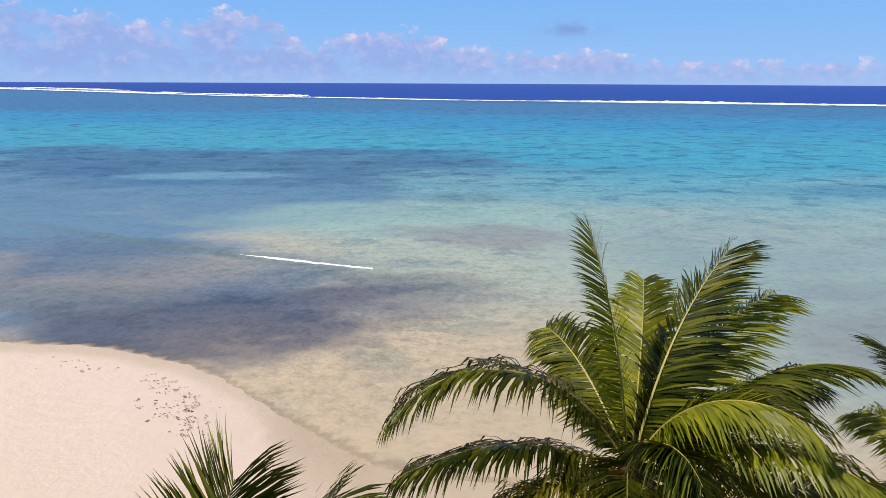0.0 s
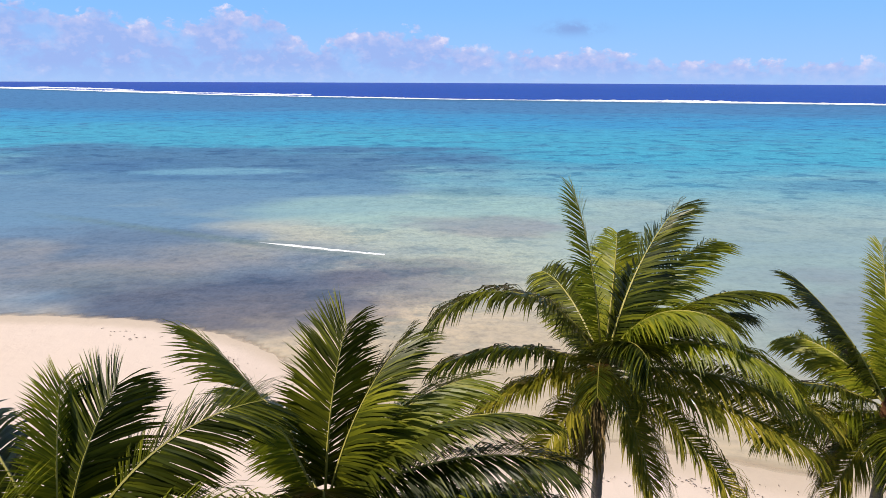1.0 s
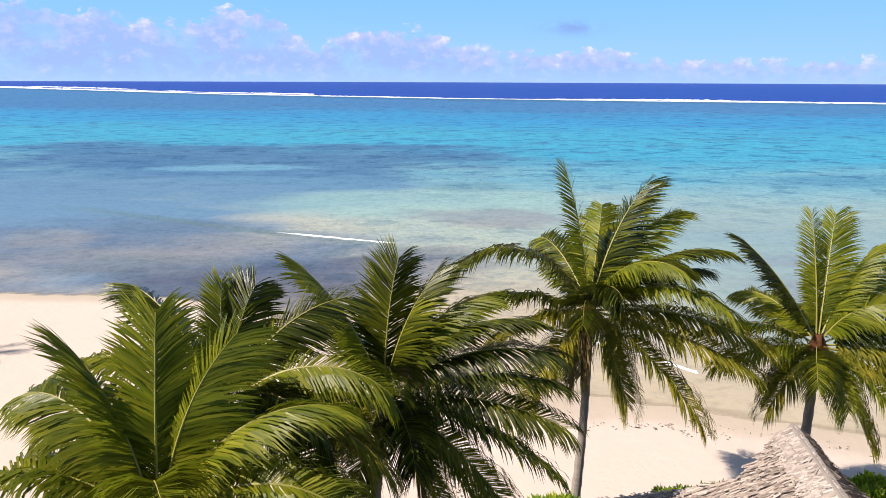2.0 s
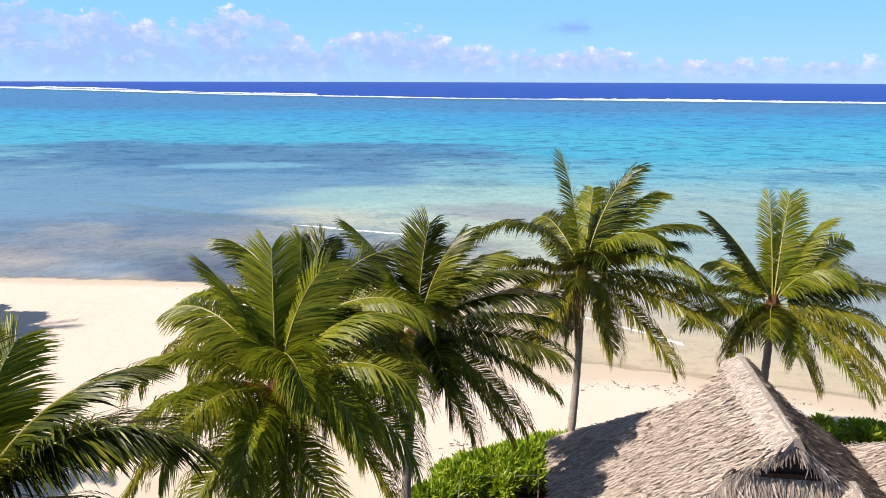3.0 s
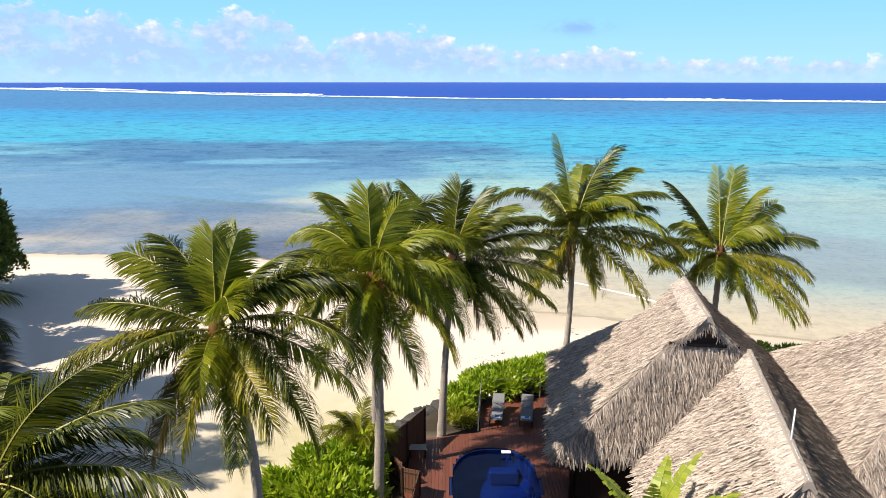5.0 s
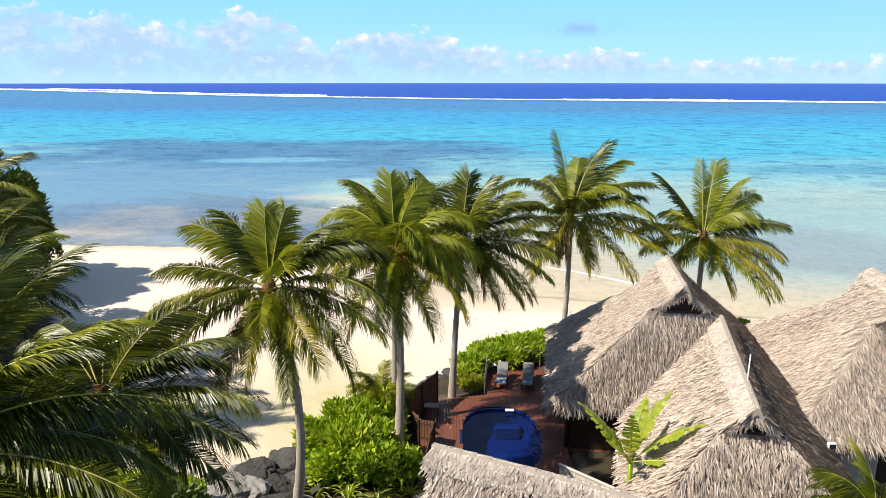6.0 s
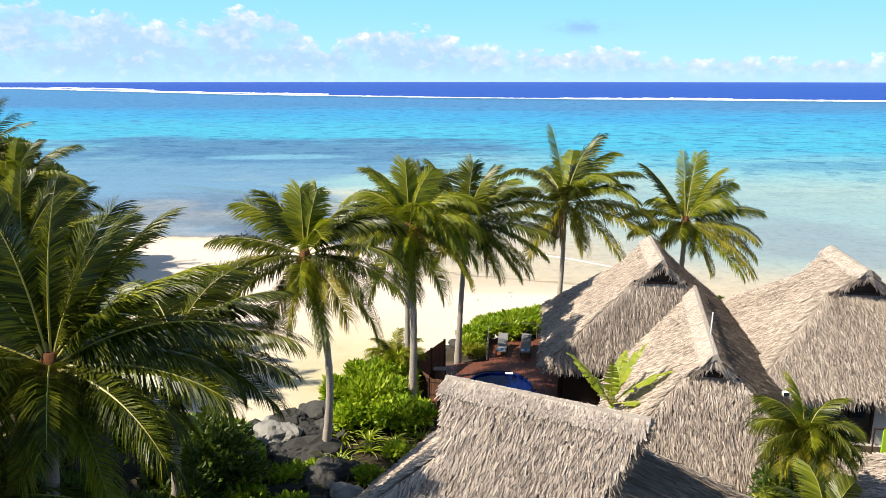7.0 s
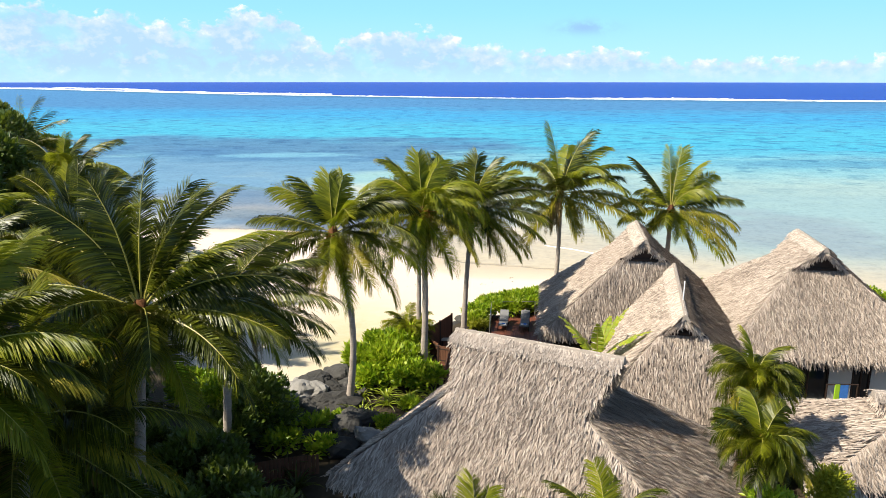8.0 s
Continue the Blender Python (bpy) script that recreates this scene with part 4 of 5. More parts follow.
palm((-18.2, -21.8, 1.3), (-17.8, -21.6, 10.3), "coconut palm with sunlit yellow-green leaves", [(f[0], f[1], f[2], f[3], "y" if i % 2 else "g") for i, f in enumerate(PALM_F)] + [(350, 20, 0.9, 70, "y"), (320, 30, 0.9, 80, "y"), (5, -10, 0.9, 50, "y")], 39, 0.2, (0, 0), 6, 2, 2, 3.8)
palm((-23.5, -17.0, 1.3), (-23.0, -17.0, 11.5), "coconut palm crowded among dark trees", PALM_F, 40, 0.2, (0, 0), 8, 2, 4, 4.8)
palm((-29.0, -8.0, 1.3), (-28.4, -8.0, 12.0), "coconut palm at the edge of the dark grove", PALM_C, 41, 0.2, (0, 0), 8, 2, 3, 4.8)
palm((-17.4, -19.4, 1.3), (-17.0, -19.4, 7.6), "low coconut palm under taller palms", PALM_G, 42, 0.2, (0, 0), 8, 0, 3, 4.8, aged=0.12)
palm((-25.6, 0.6, 1.2), (-25.2, 0.8, 8.6), "coconut palm at the grove's edge above the sand", PALM_F, 45, 0.2, (0, 0), 8, 2, 2, 4.6, aged=0.2)
palm((-30.8, 9.4, 1.2), (-30.4, 9.6, 11.0), "coconut palm shading the sand beside the point", PALM_C, 46, 0.2, (0, 0), 10, 2, 2, 4.6, aged=0.2)
palm((-28.2, 4.6, 1.2), (-27.9, 4.8, 9.4), "coconut palm between taller palms above the beach", PALM_D, 47, 0.2, (0, 0), 10, 0, 2, 4.6, aged=0.2)
palm((-24.5, -12.0, 1.3), (-24.0, -12.0, 10.0), "coconut palm standing in the dark grove", PALM_D, 43, 0.2, (0, 0), 8, 0, 4, 4.8)
palm((-20.0, -26.0, 1.3), (-19.8, -25.8, 7.2), "coconut palm near the garden with arching leaves", PALM_G, 44, 0.2, (0, 0), 8, 0, 3, 4.6, aged=0.12)
gate = thatched_house(9.1, -11.0, -8, (-0.75, 0.75), (-1.15, 1.15), 0.95, 4.05, 3.3, (0.3, 0.15), "small thatched gateway roof on dark posts", 17, walls=False)
for gx in (-0.7, 0.7):
    for gy in (-0.5, 0.5):
        v, f = tube([(gx, gy, 1.3), (gx, gy, 2.4), (gx, gy, 3.5)], [0.08, 0.075, 0.07], 8)
        part("post", mesh("post", v, f, M_DARKWOOD, None, True), gate, "dark round timber post")


# ---------------------------------------------------------------- shrubs, trees and small plants
def leaf_cloud(blobs, per_area, size, slim, rng, upward=0.25):
    """Small folded leaves over and inside a set of round clumps (x, y, z, rx, rz)."""
    V, F, at = [], [], 0
    for cx, cy, cz, r, rz in blobs:
        n = int(per_area * 4 * math.pi * r * (r + rz) / 2)
        d = rng.normal(size=(n, 3))
        d /= np.linalg.norm(d, axis=1)[:, None]
        d[:, 2] = np.where(d[:, 2] < -0.35, -d[:, 2], d[:, 2])
        depth = 1 - 0.45 * rng.random(n) ** 2
        bumpy = 0.78 + 0.5 * vnoise(d[:, 0] * 3 + cx, d[:, 1] * 3 + d[:, 2] * 2.5 + cy)
        p = np.array([cx, cy, cz]) + d * (depth * bumpy)[:, None] * np.array([r, r, rz])
        out = d + np.array([0, 0, upward]) + rng.normal(0, 0.6, (n, 3))
        out /= np.linalg.norm(out, axis=1)[:, None]
        q = np.cross(out, np.array([0, 0, 1.0]) + rng.normal(0, 0.45, (n, 3)))
        q /= np.linalg.norm(q, axis=1)[:, None] + 1e-9
        nn = np.cross(out, q)
        L = (size * rng.uniform(0.6, 1.35, n))[:, None]
        W = L * slim
        a, c = p, p + out * L
        m = p + out * L * 0.45
        V.append(np.stack([a, m + q * W / 2 + nn * W * 0.18, c, m - q * W / 2 + nn * W * 0.18], 1).reshape(-1, 3))
        i = at + np.arange(n) * 4
        F.append(np.concatenate([np.stack([i, i + 1, i + 2], -1), np.stack([i, i + 2, i + 3], -1)], 0))
        at += n * 4
    return np.concatenate(V), np.concatenate(F)


def shrub(x, y, z, r, h, mat, label, seed, name="shrub", size=0.17, slim=0.4, per_area=150, category="shrub", group="beach shrubs"):
    rng = np.random.default_rng(seed)
    ob = thing(name, pose(x, y, z), label, category, group)
    blobs = [(0, 0, h * 0.55, r * 0.75, h * 0.45)]
    for i in range(6):
        a = rng.uniform(0, 2 * math.pi)
        q = r * rng.uniform(0.35, 0.7)
        blobs.append((q * math.cos(a), q * math.sin(a), h * rng.uniform(0.35, 0.75), r * rng.uniform(0.3, 0.5), h * rng.uniform(0.22, 0.36)))
    v, f = leaf_cloud(blobs, per_area, size, slim, rng)
    tagged(part("foliage", mesh("foliage", v, f, mat), ob), kind="stuff")
    for i in range(5):
        b = blobs[i]
        v, f = tube([(0.05 * i, 0, -0.25), (b[0] * 0.4, b[1] * 0.4, h * 0.25), (b[0], b[1], b[2])], [0.045, 0.03, 0.012], 5)
        part("stem", mesh("stem", v, f, M_BRANCH, None, True), ob)
    return ob


def broad_tree(x, y, z, r, h, mat, label, seed, size=0.5, per_area=24):
    """A broad-leaved tree: trunk, limbs, and a crown of ragged clumps."""
    rng = np.random.default_rng(seed)
    ob = thing("broadleaf_tree", pose(x, y, z), label, "tree", "shore trees")
    v, f = tube([(0, 0, -0.4), (0.1, 0, h * 0.25), (0, 0.1, h * 0.5), (0.1, 0.2, h * 0.8)], [0.34, 0.26, 0.2, 0.07], 9)
    part("trunk", mesh("trunk", v, f, M_BRANCH, None, True), ob)
    blobs = []
    for i in range(15):
        a, q = rng.uniform(0, 2 * math.pi), r * math.sqrt(rng.uniform(0.05, 1)) * 0.8
        t = rng.uniform(0.28, 0.92)
        blobs.append((q * math.cos(a) * (1.25 - 0.8 * t), q * math.sin(a) * (1.25 - 0.8 * t), h * t, r * rng.uniform(0.25, 0.42), h * rng.uniform(0.09, 0.15)))
    for b in blobs[:7]:
        v, f = tube([(0, 0, h * 0.35), (b[0] * 0.5, b[1] * 0.5, (h * 0.4 + b[2]) / 2), b[:3]], [0.12, 0.08, 0.02], 6)
        part("limb", mesh("limb", v, f, M_BRANCH, None, True), ob)
    v, f = leaf_cloud(blobs, per_area, size, 0.5, rng)
    tagged(part("crown", mesh("crown", v, f, mat), ob), kind="stuff")
    return ob


def spiky(x, y, z, r, h, mat, label, seed, n=26, category="plant", name="strap_leaf_plant"):
    """A rosette of arching strap leaves."""
    rng = np.random.default_rng(seed)
    ob = thing(name, pose(x, y, z), label, category, "strap-leaved plants")
    for i in range(n):
        az, el = rng.uniform(0, 2 * math.pi), rng.uniform(0.5, 1.4)
        L = r * rng.uniform(0.8, 1.3)
        pts, w = [], []
        for k in range(6):
            u = k / 5
            e = el - 1.3 * u ** 1.6
            prev = pts[-1] if pts else np.array([0, 0, 0.0])
            pts.append(prev + (L / 5 if k else 0) * np.array([math.cos(az) * math.cos(e), math.sin(az) * math.cos(e), math.sin(e) * h / r]))
            w.append(0.05 * (1 - u ** 2) + 0.004)
        P = np.array(pts)
        s = np.array([-math.sin(az), math.cos(az), 0])
        W = np.array(w)[:, None]
        V = np.concatenate([P - s * W, P - np.array([0, 0, 0.02]), P + s * W])
        F = []
        for k in range(5):
            F += [(k, k + 1, 7 + k, 6 + k), (6 + k, 7 + k, 13 + k, 12 + k)]
        part("leaf", mesh("leaf", V, F, mat), ob)
    return ob


G0 = 1.36
# hedge between the deck and the beach
for i, (x, y, r, h) in enumerate([(-2.2, 9.3, 0.9, 1.1), (-1.2, 10.6, 1.2, 1.25), (0.2, 11.3, 1.3, 1.35), (1.6, 12.0, 1.3, 1.35), (2.7, 12.9, 1.1, 1.3), (0.6, 10.4, 0.9, 1.15), (1.7, 11.0, 0.9, 1.1), (-2.4, 8.0, 0.8, 0.9)]):
    shrub(x, y, G0, r, h, M_HEDGE, "bright green leafy beach hedge beside the timber deck", 100 + i, "hedge_shrub", 0.34, 0.36, 105)
for i, (x, y, r, h) in enumerate([(-2.1, 7.0, 0.7, 0.8), (-2.7, 7.7, 0.6, 0.7), (-2.2, 8.6, 0.5, 0.9)]):
    shrub(x, y, G0, r, h, M_YELLOWLEAF, "low yellow-green leafy shrub below the hedge", 120 + i, "variegated_shrub", 0.22, 0.28, 120)
# shrubs between the fence and the rocks
for i, (x, y, r, h) in enumerate([(-8.9, -0.6, 1.2, 1.7), (-7.9, 0.6, 1.3, 2.0), (-6.9, 1.6, 1.2, 1.9), (-7.6, -1.3, 1.3, 1.9), (-6.5, -0.6, 1.2, 1.7), (-6.4, -2.4, 1.1, 1.5), (-8.2, -2.5, 1.0, 1.3), (-6.6, 3.4, 0.9, 1.4), (-5.3, -2.6, 1.0, 1.3)]):
    shrub(x, y, G0, r, h, M_HEDGE, "bright green broad-leaved shrub above dark rocks", 130 + i, "shrub", 0.36, 0.48, 75)
for i, (x, y) in enumerate([(-7.4, -3.6), (-6.2, -3.9), (-8.6, -3.6), (-5.1, -0.6), (-4.9, -3.4), (-6.9, -0.2)]):
    spiky(x, y, G0 + (0.9 if i > 4 else 0), 1.0, 0.95, M_BANANA, "yellow-green strap-leaved plant among shrubs", 150 + i)
for i, (x, y, r, h) in enumerate([(-6.0, -5.0, 0.6, 0.6), (-9.2, -6.8, 0.6, 0.6), (-7.0, -7.2, 0.6, 0.6)]):
    shrub(x, y, G0, r, h, M_HEDGE, "low bright green shrub between boulders", 145 + i, "shrub", 0.24, 0.4, 80)
for i, (x, y) in enumerate([(-7.3, -4.6), (-6.0, -4.4), (-8.4, -5.8), (-9.6, -6.0), (-7.8, -6.4), (-5.4, -4.9)]):
    spiky(x, y, G0, 0.9, 0.8, M_YELLOWLEAF if i % 2 else M_BANANA, "sunlit yellow-green strap-leaved plant between dark rocks", 170 + i)
# far hedge behind the villas
for i in range(11):
    x = 7.5 + i * 2.3
    shrub(x, float(np.interp(x, EDGE_X, EDGE_Y)) - 1.6, G0, 1.3, 1.5, M_HEDGE, "green leafy hedge along the beach behind the villas", 160 + i, "hedge_shrub", 0.26, 0.45, 90)
# dark understorey below the grove
rng_u = np.random.default_rng(77)
UNDER = [(-13.6, -6.0, 1.3, 2.0), (-15.2, -6.2, 1.4, 2.4), (-16.8, -6.0, 1.4, 2.4), (-12.3, -7.0, 1.0, 1.6), (-12.4, -8.2, 1.2, 1.7), (-15.0, -7.5, 1.5, 2.6), (-10.4, -7.4, 0.8, 0.7), (-11.4, -9.6, 1.0, 1.0), (-9.8, -9.6, 0.7, 0.7)]
for i in range(74):
    x, y = rng_u.uniform(-30, -9.8), rng_u.uniform(-27, -7)
    if x > -12 and y > -15:
        continue
    UNDER.append((x, y, rng_u.uniform(1.2, 2.0), rng_u.uniform(1.4, 3.6)))
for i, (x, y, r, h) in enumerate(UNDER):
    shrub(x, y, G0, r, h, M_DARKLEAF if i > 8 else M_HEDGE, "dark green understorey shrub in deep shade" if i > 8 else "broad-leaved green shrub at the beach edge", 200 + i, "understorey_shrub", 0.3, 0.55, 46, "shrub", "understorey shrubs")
for i, (x, y) in enumerate([(-11.0, -11.8), (-9.3, -8.0), (-10.2, -12.8), (-8.6, -6.4), (-12.5, -14.5)]):
    spiky(x, y, G0, 1.1, 1.2, M_FROND, "dark green strap-leaved plant in shade", 240 + i)
# trees on the point
for i, (x, y, r, h) in enumerate([(-51, 26, 5.5, 15.5), (-46.5, 27, 4.6, 13.5), (-44.0, 31, 3.8, 11.0), (-41.5, 33, 2.8, 8.5), (-43.5, 35, 2.6, 6.5), (-48, 20, 5, 14), (-43.0, 23, 4.6, 14.0), (-39.5, 16, 4.8, 13.5), (-35.5, 8, 4.8, 13.0), (-32.5, 1, 4.6, 12.0), (-29, -9, 4.5, 10)]):
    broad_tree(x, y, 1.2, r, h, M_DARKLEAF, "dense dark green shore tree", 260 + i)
broad_tree(-40.0, 29.0, 1.2, 3.4, 9.5, M_DARKLEAF, "dense dark green shore tree", 281)
for i, (x, y, r, h) in enumerate([(-40, 32, 2.4, 4.5), (-42, 29, 2.6, 5), (-38.5, 28, 2.4, 4.0), (-39.5, 24.5, 2.5, 4.2), (-43, 34, 2.2, 3.6), (-36.5, 20, 2.5, 4.5)]):
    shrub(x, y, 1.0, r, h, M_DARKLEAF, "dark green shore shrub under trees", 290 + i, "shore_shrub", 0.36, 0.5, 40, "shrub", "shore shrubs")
palm((-44.5, 28.0, 1.2), (-44.0, 28.0, 11.6), "coconut palm rising out of the dark shore trees", PALM_E, 270, 0.2, (0, 0), 8, 0, 2, 4.6, count=70)

# garden palms round the huts
SMALL = [(90, 80, 1, 60, "y"), (30, 70, 1, 75, "g"), (0, 50, 1, 90, "g"), (340, 30, 1, 95, "g"), (150, 70, 1, 75, "g"), (180, 50, 1, 90, "g"), (200, 30, 1, 95, "g"), (250, 55, 1, 95, "y"), (290, 55, 1, 95, "g"), (270, 20, 0.95, 85, "g"), (225, 10, 0.95, 80, "g"), (315, 10, 0.95, 80, "g"), (60, 45, 1, 85, "g"), (120, 45, 1, 85, "g")]


def garden_palm(base, crown, label, seed, length=1.75):
    return palm(base, crown, label, SMALL, seed, 0.09, (0.05, 0), 12, 0, 1, length, "garden palms", 0.64, 130, True, bright=0.1)


garden_palm((8.3, -12.6, 1.3), (7.75, -13.1, 6.6), "bushy garden palm beside the thatched hut", 301)
garden_palm((6.3, -17.9, 1.3), (6.2, -17.7, 6.2), "slender garden palm with drooping leaves", 302, 1.65)
garden_palm((-3.3, -21.6, 1.3), (-3.2, -21.6, 5.1), "garden palm with sunlit yellow-green leaves", 303)
garden_palm((0.4, -21.4, 1.3), (0.5, -21.4, 5.0), "garden palm in front of the thatched hut", 304, 2.2)
palm((-6.5, 2.8, 1.3), (-6.6, 2.6, 2.9), "young yellow-green palm behind the timber fence", SMALL, 305, 0.09, (0.05, 0), 6, 0, 1, 1.7, "garden palms", 0.56, 110, True, bright=0.8)
for i, (x, y, r, h, mat, lab) in enumerate([(7.6, -12.4, 0.8, 3.2, M_YELLOWLEAF, "tall yellow-leaved shrub between thatched roofs"), (9.6, -16.0, 0.8, 3.0, M_YELLOWLEAF, "yellow-green croton shrub beside the plastered hut"),
                                            (7.2, -16.6, 1.2, 2.6, M_HEDGE, "green leafy garden shrub"), (7.7, -12.0, 1.1, 3.6, M_DARKLEAF, "dark leafy shrub beside the thatched hut"), (-14.6, -24.4, 1.3, 4.4, M_HEDGE, "sunlit leafy garden shrub"), (-11.6, -23.6, 1.0, 3.0, M_HEDGE, "sunlit leafy garden shrub")]):
    shrub(x, y, G0, r, h, mat, lab, 310 + i, "garden_shrub", 0.22, 0.4, 110, "shrub", "garden shrubs")


def banana(x, y, z, h, seed):
    """A banana plant: a soft stem and broad ribbed leaves with torn edges."""
    rng = np.random.default_rng(seed)
    ob = thing("banana_plant", pose(x, y, z), "banana plant with broad yellow-green leaves beside the villa", "plant")
    v, f = tube([(0, 0, -0.2), (0, 0, h * 0.5), (0.05, 0, h)], [0.15, 0.12, 0.08], 9)
    part("stem", mesh("stem", v, f, M_HEDGE, None, True), ob)
    for az, el, L in [(172, 64, 3.0), (255, 88, 2.3), (10, 76, 3.1), (352, 48, 3.1), (330, 22, 2.7), (240, 50, 1.8), (135, 50, 2.4), (60, 60, 2.6)]:
        a = math.radians(az)
        n = 20
        P = [np.array([0.06 * math.cos(a), 0.06 * math.sin(a), h - 0.05])]
        for k in range(1, n):
            e = math.radians(el - 38 * (k / n) ** 1.6)
            P.append(P[-1] + L / n * np.array([math.cos(a) * math.cos(e), math.sin(a) * math.cos(e), math.sin(e)]))
        P = np.array(P)
        T = np.gradient(P, axis=0)
        T /= np.linalg.norm(T, axis=1)[:, None]
        s = np.array([-math.sin(a), math.cos(a), 0])
        N = np.cross(s, T)
        V, F, at = [], [], 0
        for sg in (-1, 1):
            for k in range(3, n - 1):
                wa = 0.30 * math.sin(math.pi * min(1, (k - 2) / (n - 2)) ** 0.7) + 0.02
                wb = 0.30 * math.sin(math.pi * min(1, (k - 1) / (n - 2)) ** 0.7) + 0.02
                lift = 0.15 + rng.normal(0, 0.16)
                g = rng.uniform(0.0, 0.02)
                V += [P[k], P[k + 1], P[k + 1] + sg * s * wb + N[k] * wb * lift - T[k] * g + T[k] * 0.04, P[k] + sg * s * wa + N[k] * wa * lift + T[k] * (g + 0.04)]
                F.append((at, at + 1, at + 2, at + 3))
                at += 4
        rv, rf = tube(P, np.linspace(0.03, 0.008, n), 5, False)
        F += [tuple(i + at for i in q) for q in rf]
        slots = [0] * (len(F) - len(rf)) + [1] * len(rf)
        part("leaf", mesh("leaf", np.concatenate([np.array(V), rv]), F, [M_BANANA, M_RACHIS], slots), ob)
    return ob


banana(3.0, -6.6, G0, 3.4, 320)

# ---------------------------------------------------------------- rocks
ROCKS = []
for seed in range(5):
    bm = bmesh.new()
    bmesh.ops.create_icosphere(bm, subdivisions=2, radius=1.0)
    for v in bm.verts:
        d = noise.noise(v.co * 1.3 + Vector((seed * 7.1, 0, 0)))
        v.co *= 1 + 0.55 * d
        v.co.z *= 0.72
    me = bpy.data.meshes.new("rock")
    bm.to_mesh(me)
    bm.free()
    ROCKS.append(me)
rng_r = np.random.default_rng(5)
spots = []
for ex, ey in zip(np.interp(np.linspace(0, 1, 60), np.linspace(0, 1, 9), [-16, -14, -12.4, -10.8, -9.6, -8, -6, -4.4, -3.2]), np.linspace(0, 1, 60)):
    yy = float(np.interp(ex, EDGE_X, EDGE_Y))
    for k in range(2):
        spots.append((ex + rng_r.normal(0, 0.35), yy + 0.3 + rng_r.normal(0, 0.55), rng_r.uniform(0.22, 0.62)))
for i in range(34):
    spots.append((rng_r.uniform(-12.8, -8.0), rng_r.uniform(-9.5, -1.2), rng_r.uniform(0.25, 0.75)))
for i, (x, y, r) in enumerate(spots):
    gz = float(ground_height(np.array([x]), np.array([y]))[0][0])
    me = ROCKS[i % 5]
    ob = new("rock", me)
    ob.matrix_basis = Matrix.LocRotScale((x, y, gz + r * 0.22), Euler((rng_r.uniform(-0.3, 0.3), rng_r.uniform(-0.3, 0.3), rng_r.uniform(0, 6.28))), (r, r * rng_r.uniform(0.7, 1.2), r * rng_r.uniform(0.7, 1.1)))
    tagged(ob, "rough dark grey beach boulder", "rock", "boulders along the beach")
for me in ROCKS:
    me.materials.append(M_ROCK)

for i, (x, y, r) in enumerate([(-13.3, -2.6, 0.7), (-12.3, -1.9, 0.8), (-11.3, -2.4, 1.0), (-10.3, -1.7, 0.9), (-11.6, -3.9, 1.1), (-10.4, -3.6, 0.8), (-9.6, -2.9, 0.7), (-12.6, -4.6, 0.9), (-9.9, -5.2, 1.0), (-11.0, -5.8, 0.8), (-9.1, -4.6, 0.6), (-8.3, -6.6, 0.7), (-9.0, -7.4, 0.8), (-7.6, -8.6, 0.7), (-9.9, -5.0, 0.8), (-14.3, -3.6, 0.7)]):
    gz = float(ground_height(np.array([x]), np.array([y]))[0][0])
    bm = bmesh.new()
    bmesh.ops.create_icosphere(bm, subdivisions=4, radius=1.0)
    for v in bm.verts:
        co = v.co.copy()
        v.co *= 1 + 0.5 * noise.noise(co * 1.1 + Vector((i * 5.3, 2, 0))) + 0.28 * abs(noise.noise(co * 2.3 + Vector((i, 0, 3)))) + 0.1 * noise.noise(co * 6.0 + Vector((i, 4, 3)))
        v.co.z *= 0.62
    me = bpy.data.meshes.new("boulder")
    bm.to_mesh(me)
    bm.free()
    me.materials.append(M_PALEROCK if i % 3 == 1 else M_ROCK)
    ob = new("rock", me)
    ob.matrix_basis = Matrix.LocRotScale((x, y, gz + r * 0.3), Euler((rng_r.uniform(-0.3, 0.3), rng_r.uniform(-0.3, 0.3), rng_r.uniform(0, 6.28))), (r * 1.15, r * 0.85, r))
    tagged(ob, "large layered grey boulder at the beach edge", "rock", "boulders along the beach")

# drift weed and leaves on the sand
rng_d = np.random.default_rng(9)
V, F = [], []
lines = [((-17.6, 41.2), (-13.0, 37.2), 46), ((-14.0, 37.8), (-12.4, 33.2), 46), ((-17, 38), (-13.5, 35), 26), ((5, 24.3), (14, 23.6), 50), ((-1.6, 15.6), (0.4, 19), 30), ((14, 23), (26, 19.5), 40), ((-26, 44.5), (-19, 42), 16), ((-9, 20), (2, 24), 14)]
for (x0, y0), (x1, y1), n in lines:
    for k in range(n):
        u = rng_d.random()
        x, y = x0 + u * (x1 - x0) + rng_d.normal(0, 0.45), y0 + u * (y1 - y0) + rng_d.normal(0, 0.45)
        gz = float(ground_height(np.array([x]), np.array([y]))[0][0]) + 0.02
        for j in range(rng_d.integers(1, 4)):
            a = rng_d.uniform(0, 6.28)
            L, w = rng_d.uniform(0.03, 0.13), rng_d.uniform(0.01, 0.035)
            ox, oy = x + rng_d.normal(0, 0.12), y + rng_d.normal(0, 0.12)
            b = len(V)
            ca, sa = math.cos(a), math.sin(a)
            V += [(ox - ca * L, oy - sa * L, gz), (ox - sa * w, oy + ca * w, gz + 0.03), (ox + ca * L, oy + sa * L, gz + 0.01), (ox + sa * w, oy - ca * w, gz + 0.035)]
            F += [(b, b + 1, b + 2), (b, b + 2, b + 3)]
tagged(new("drift_weed", mesh("drift_weed", V, F, M_BRANCH)), "scattered brown drift weed and dead leaves on sand", "debris", kind="stuff")

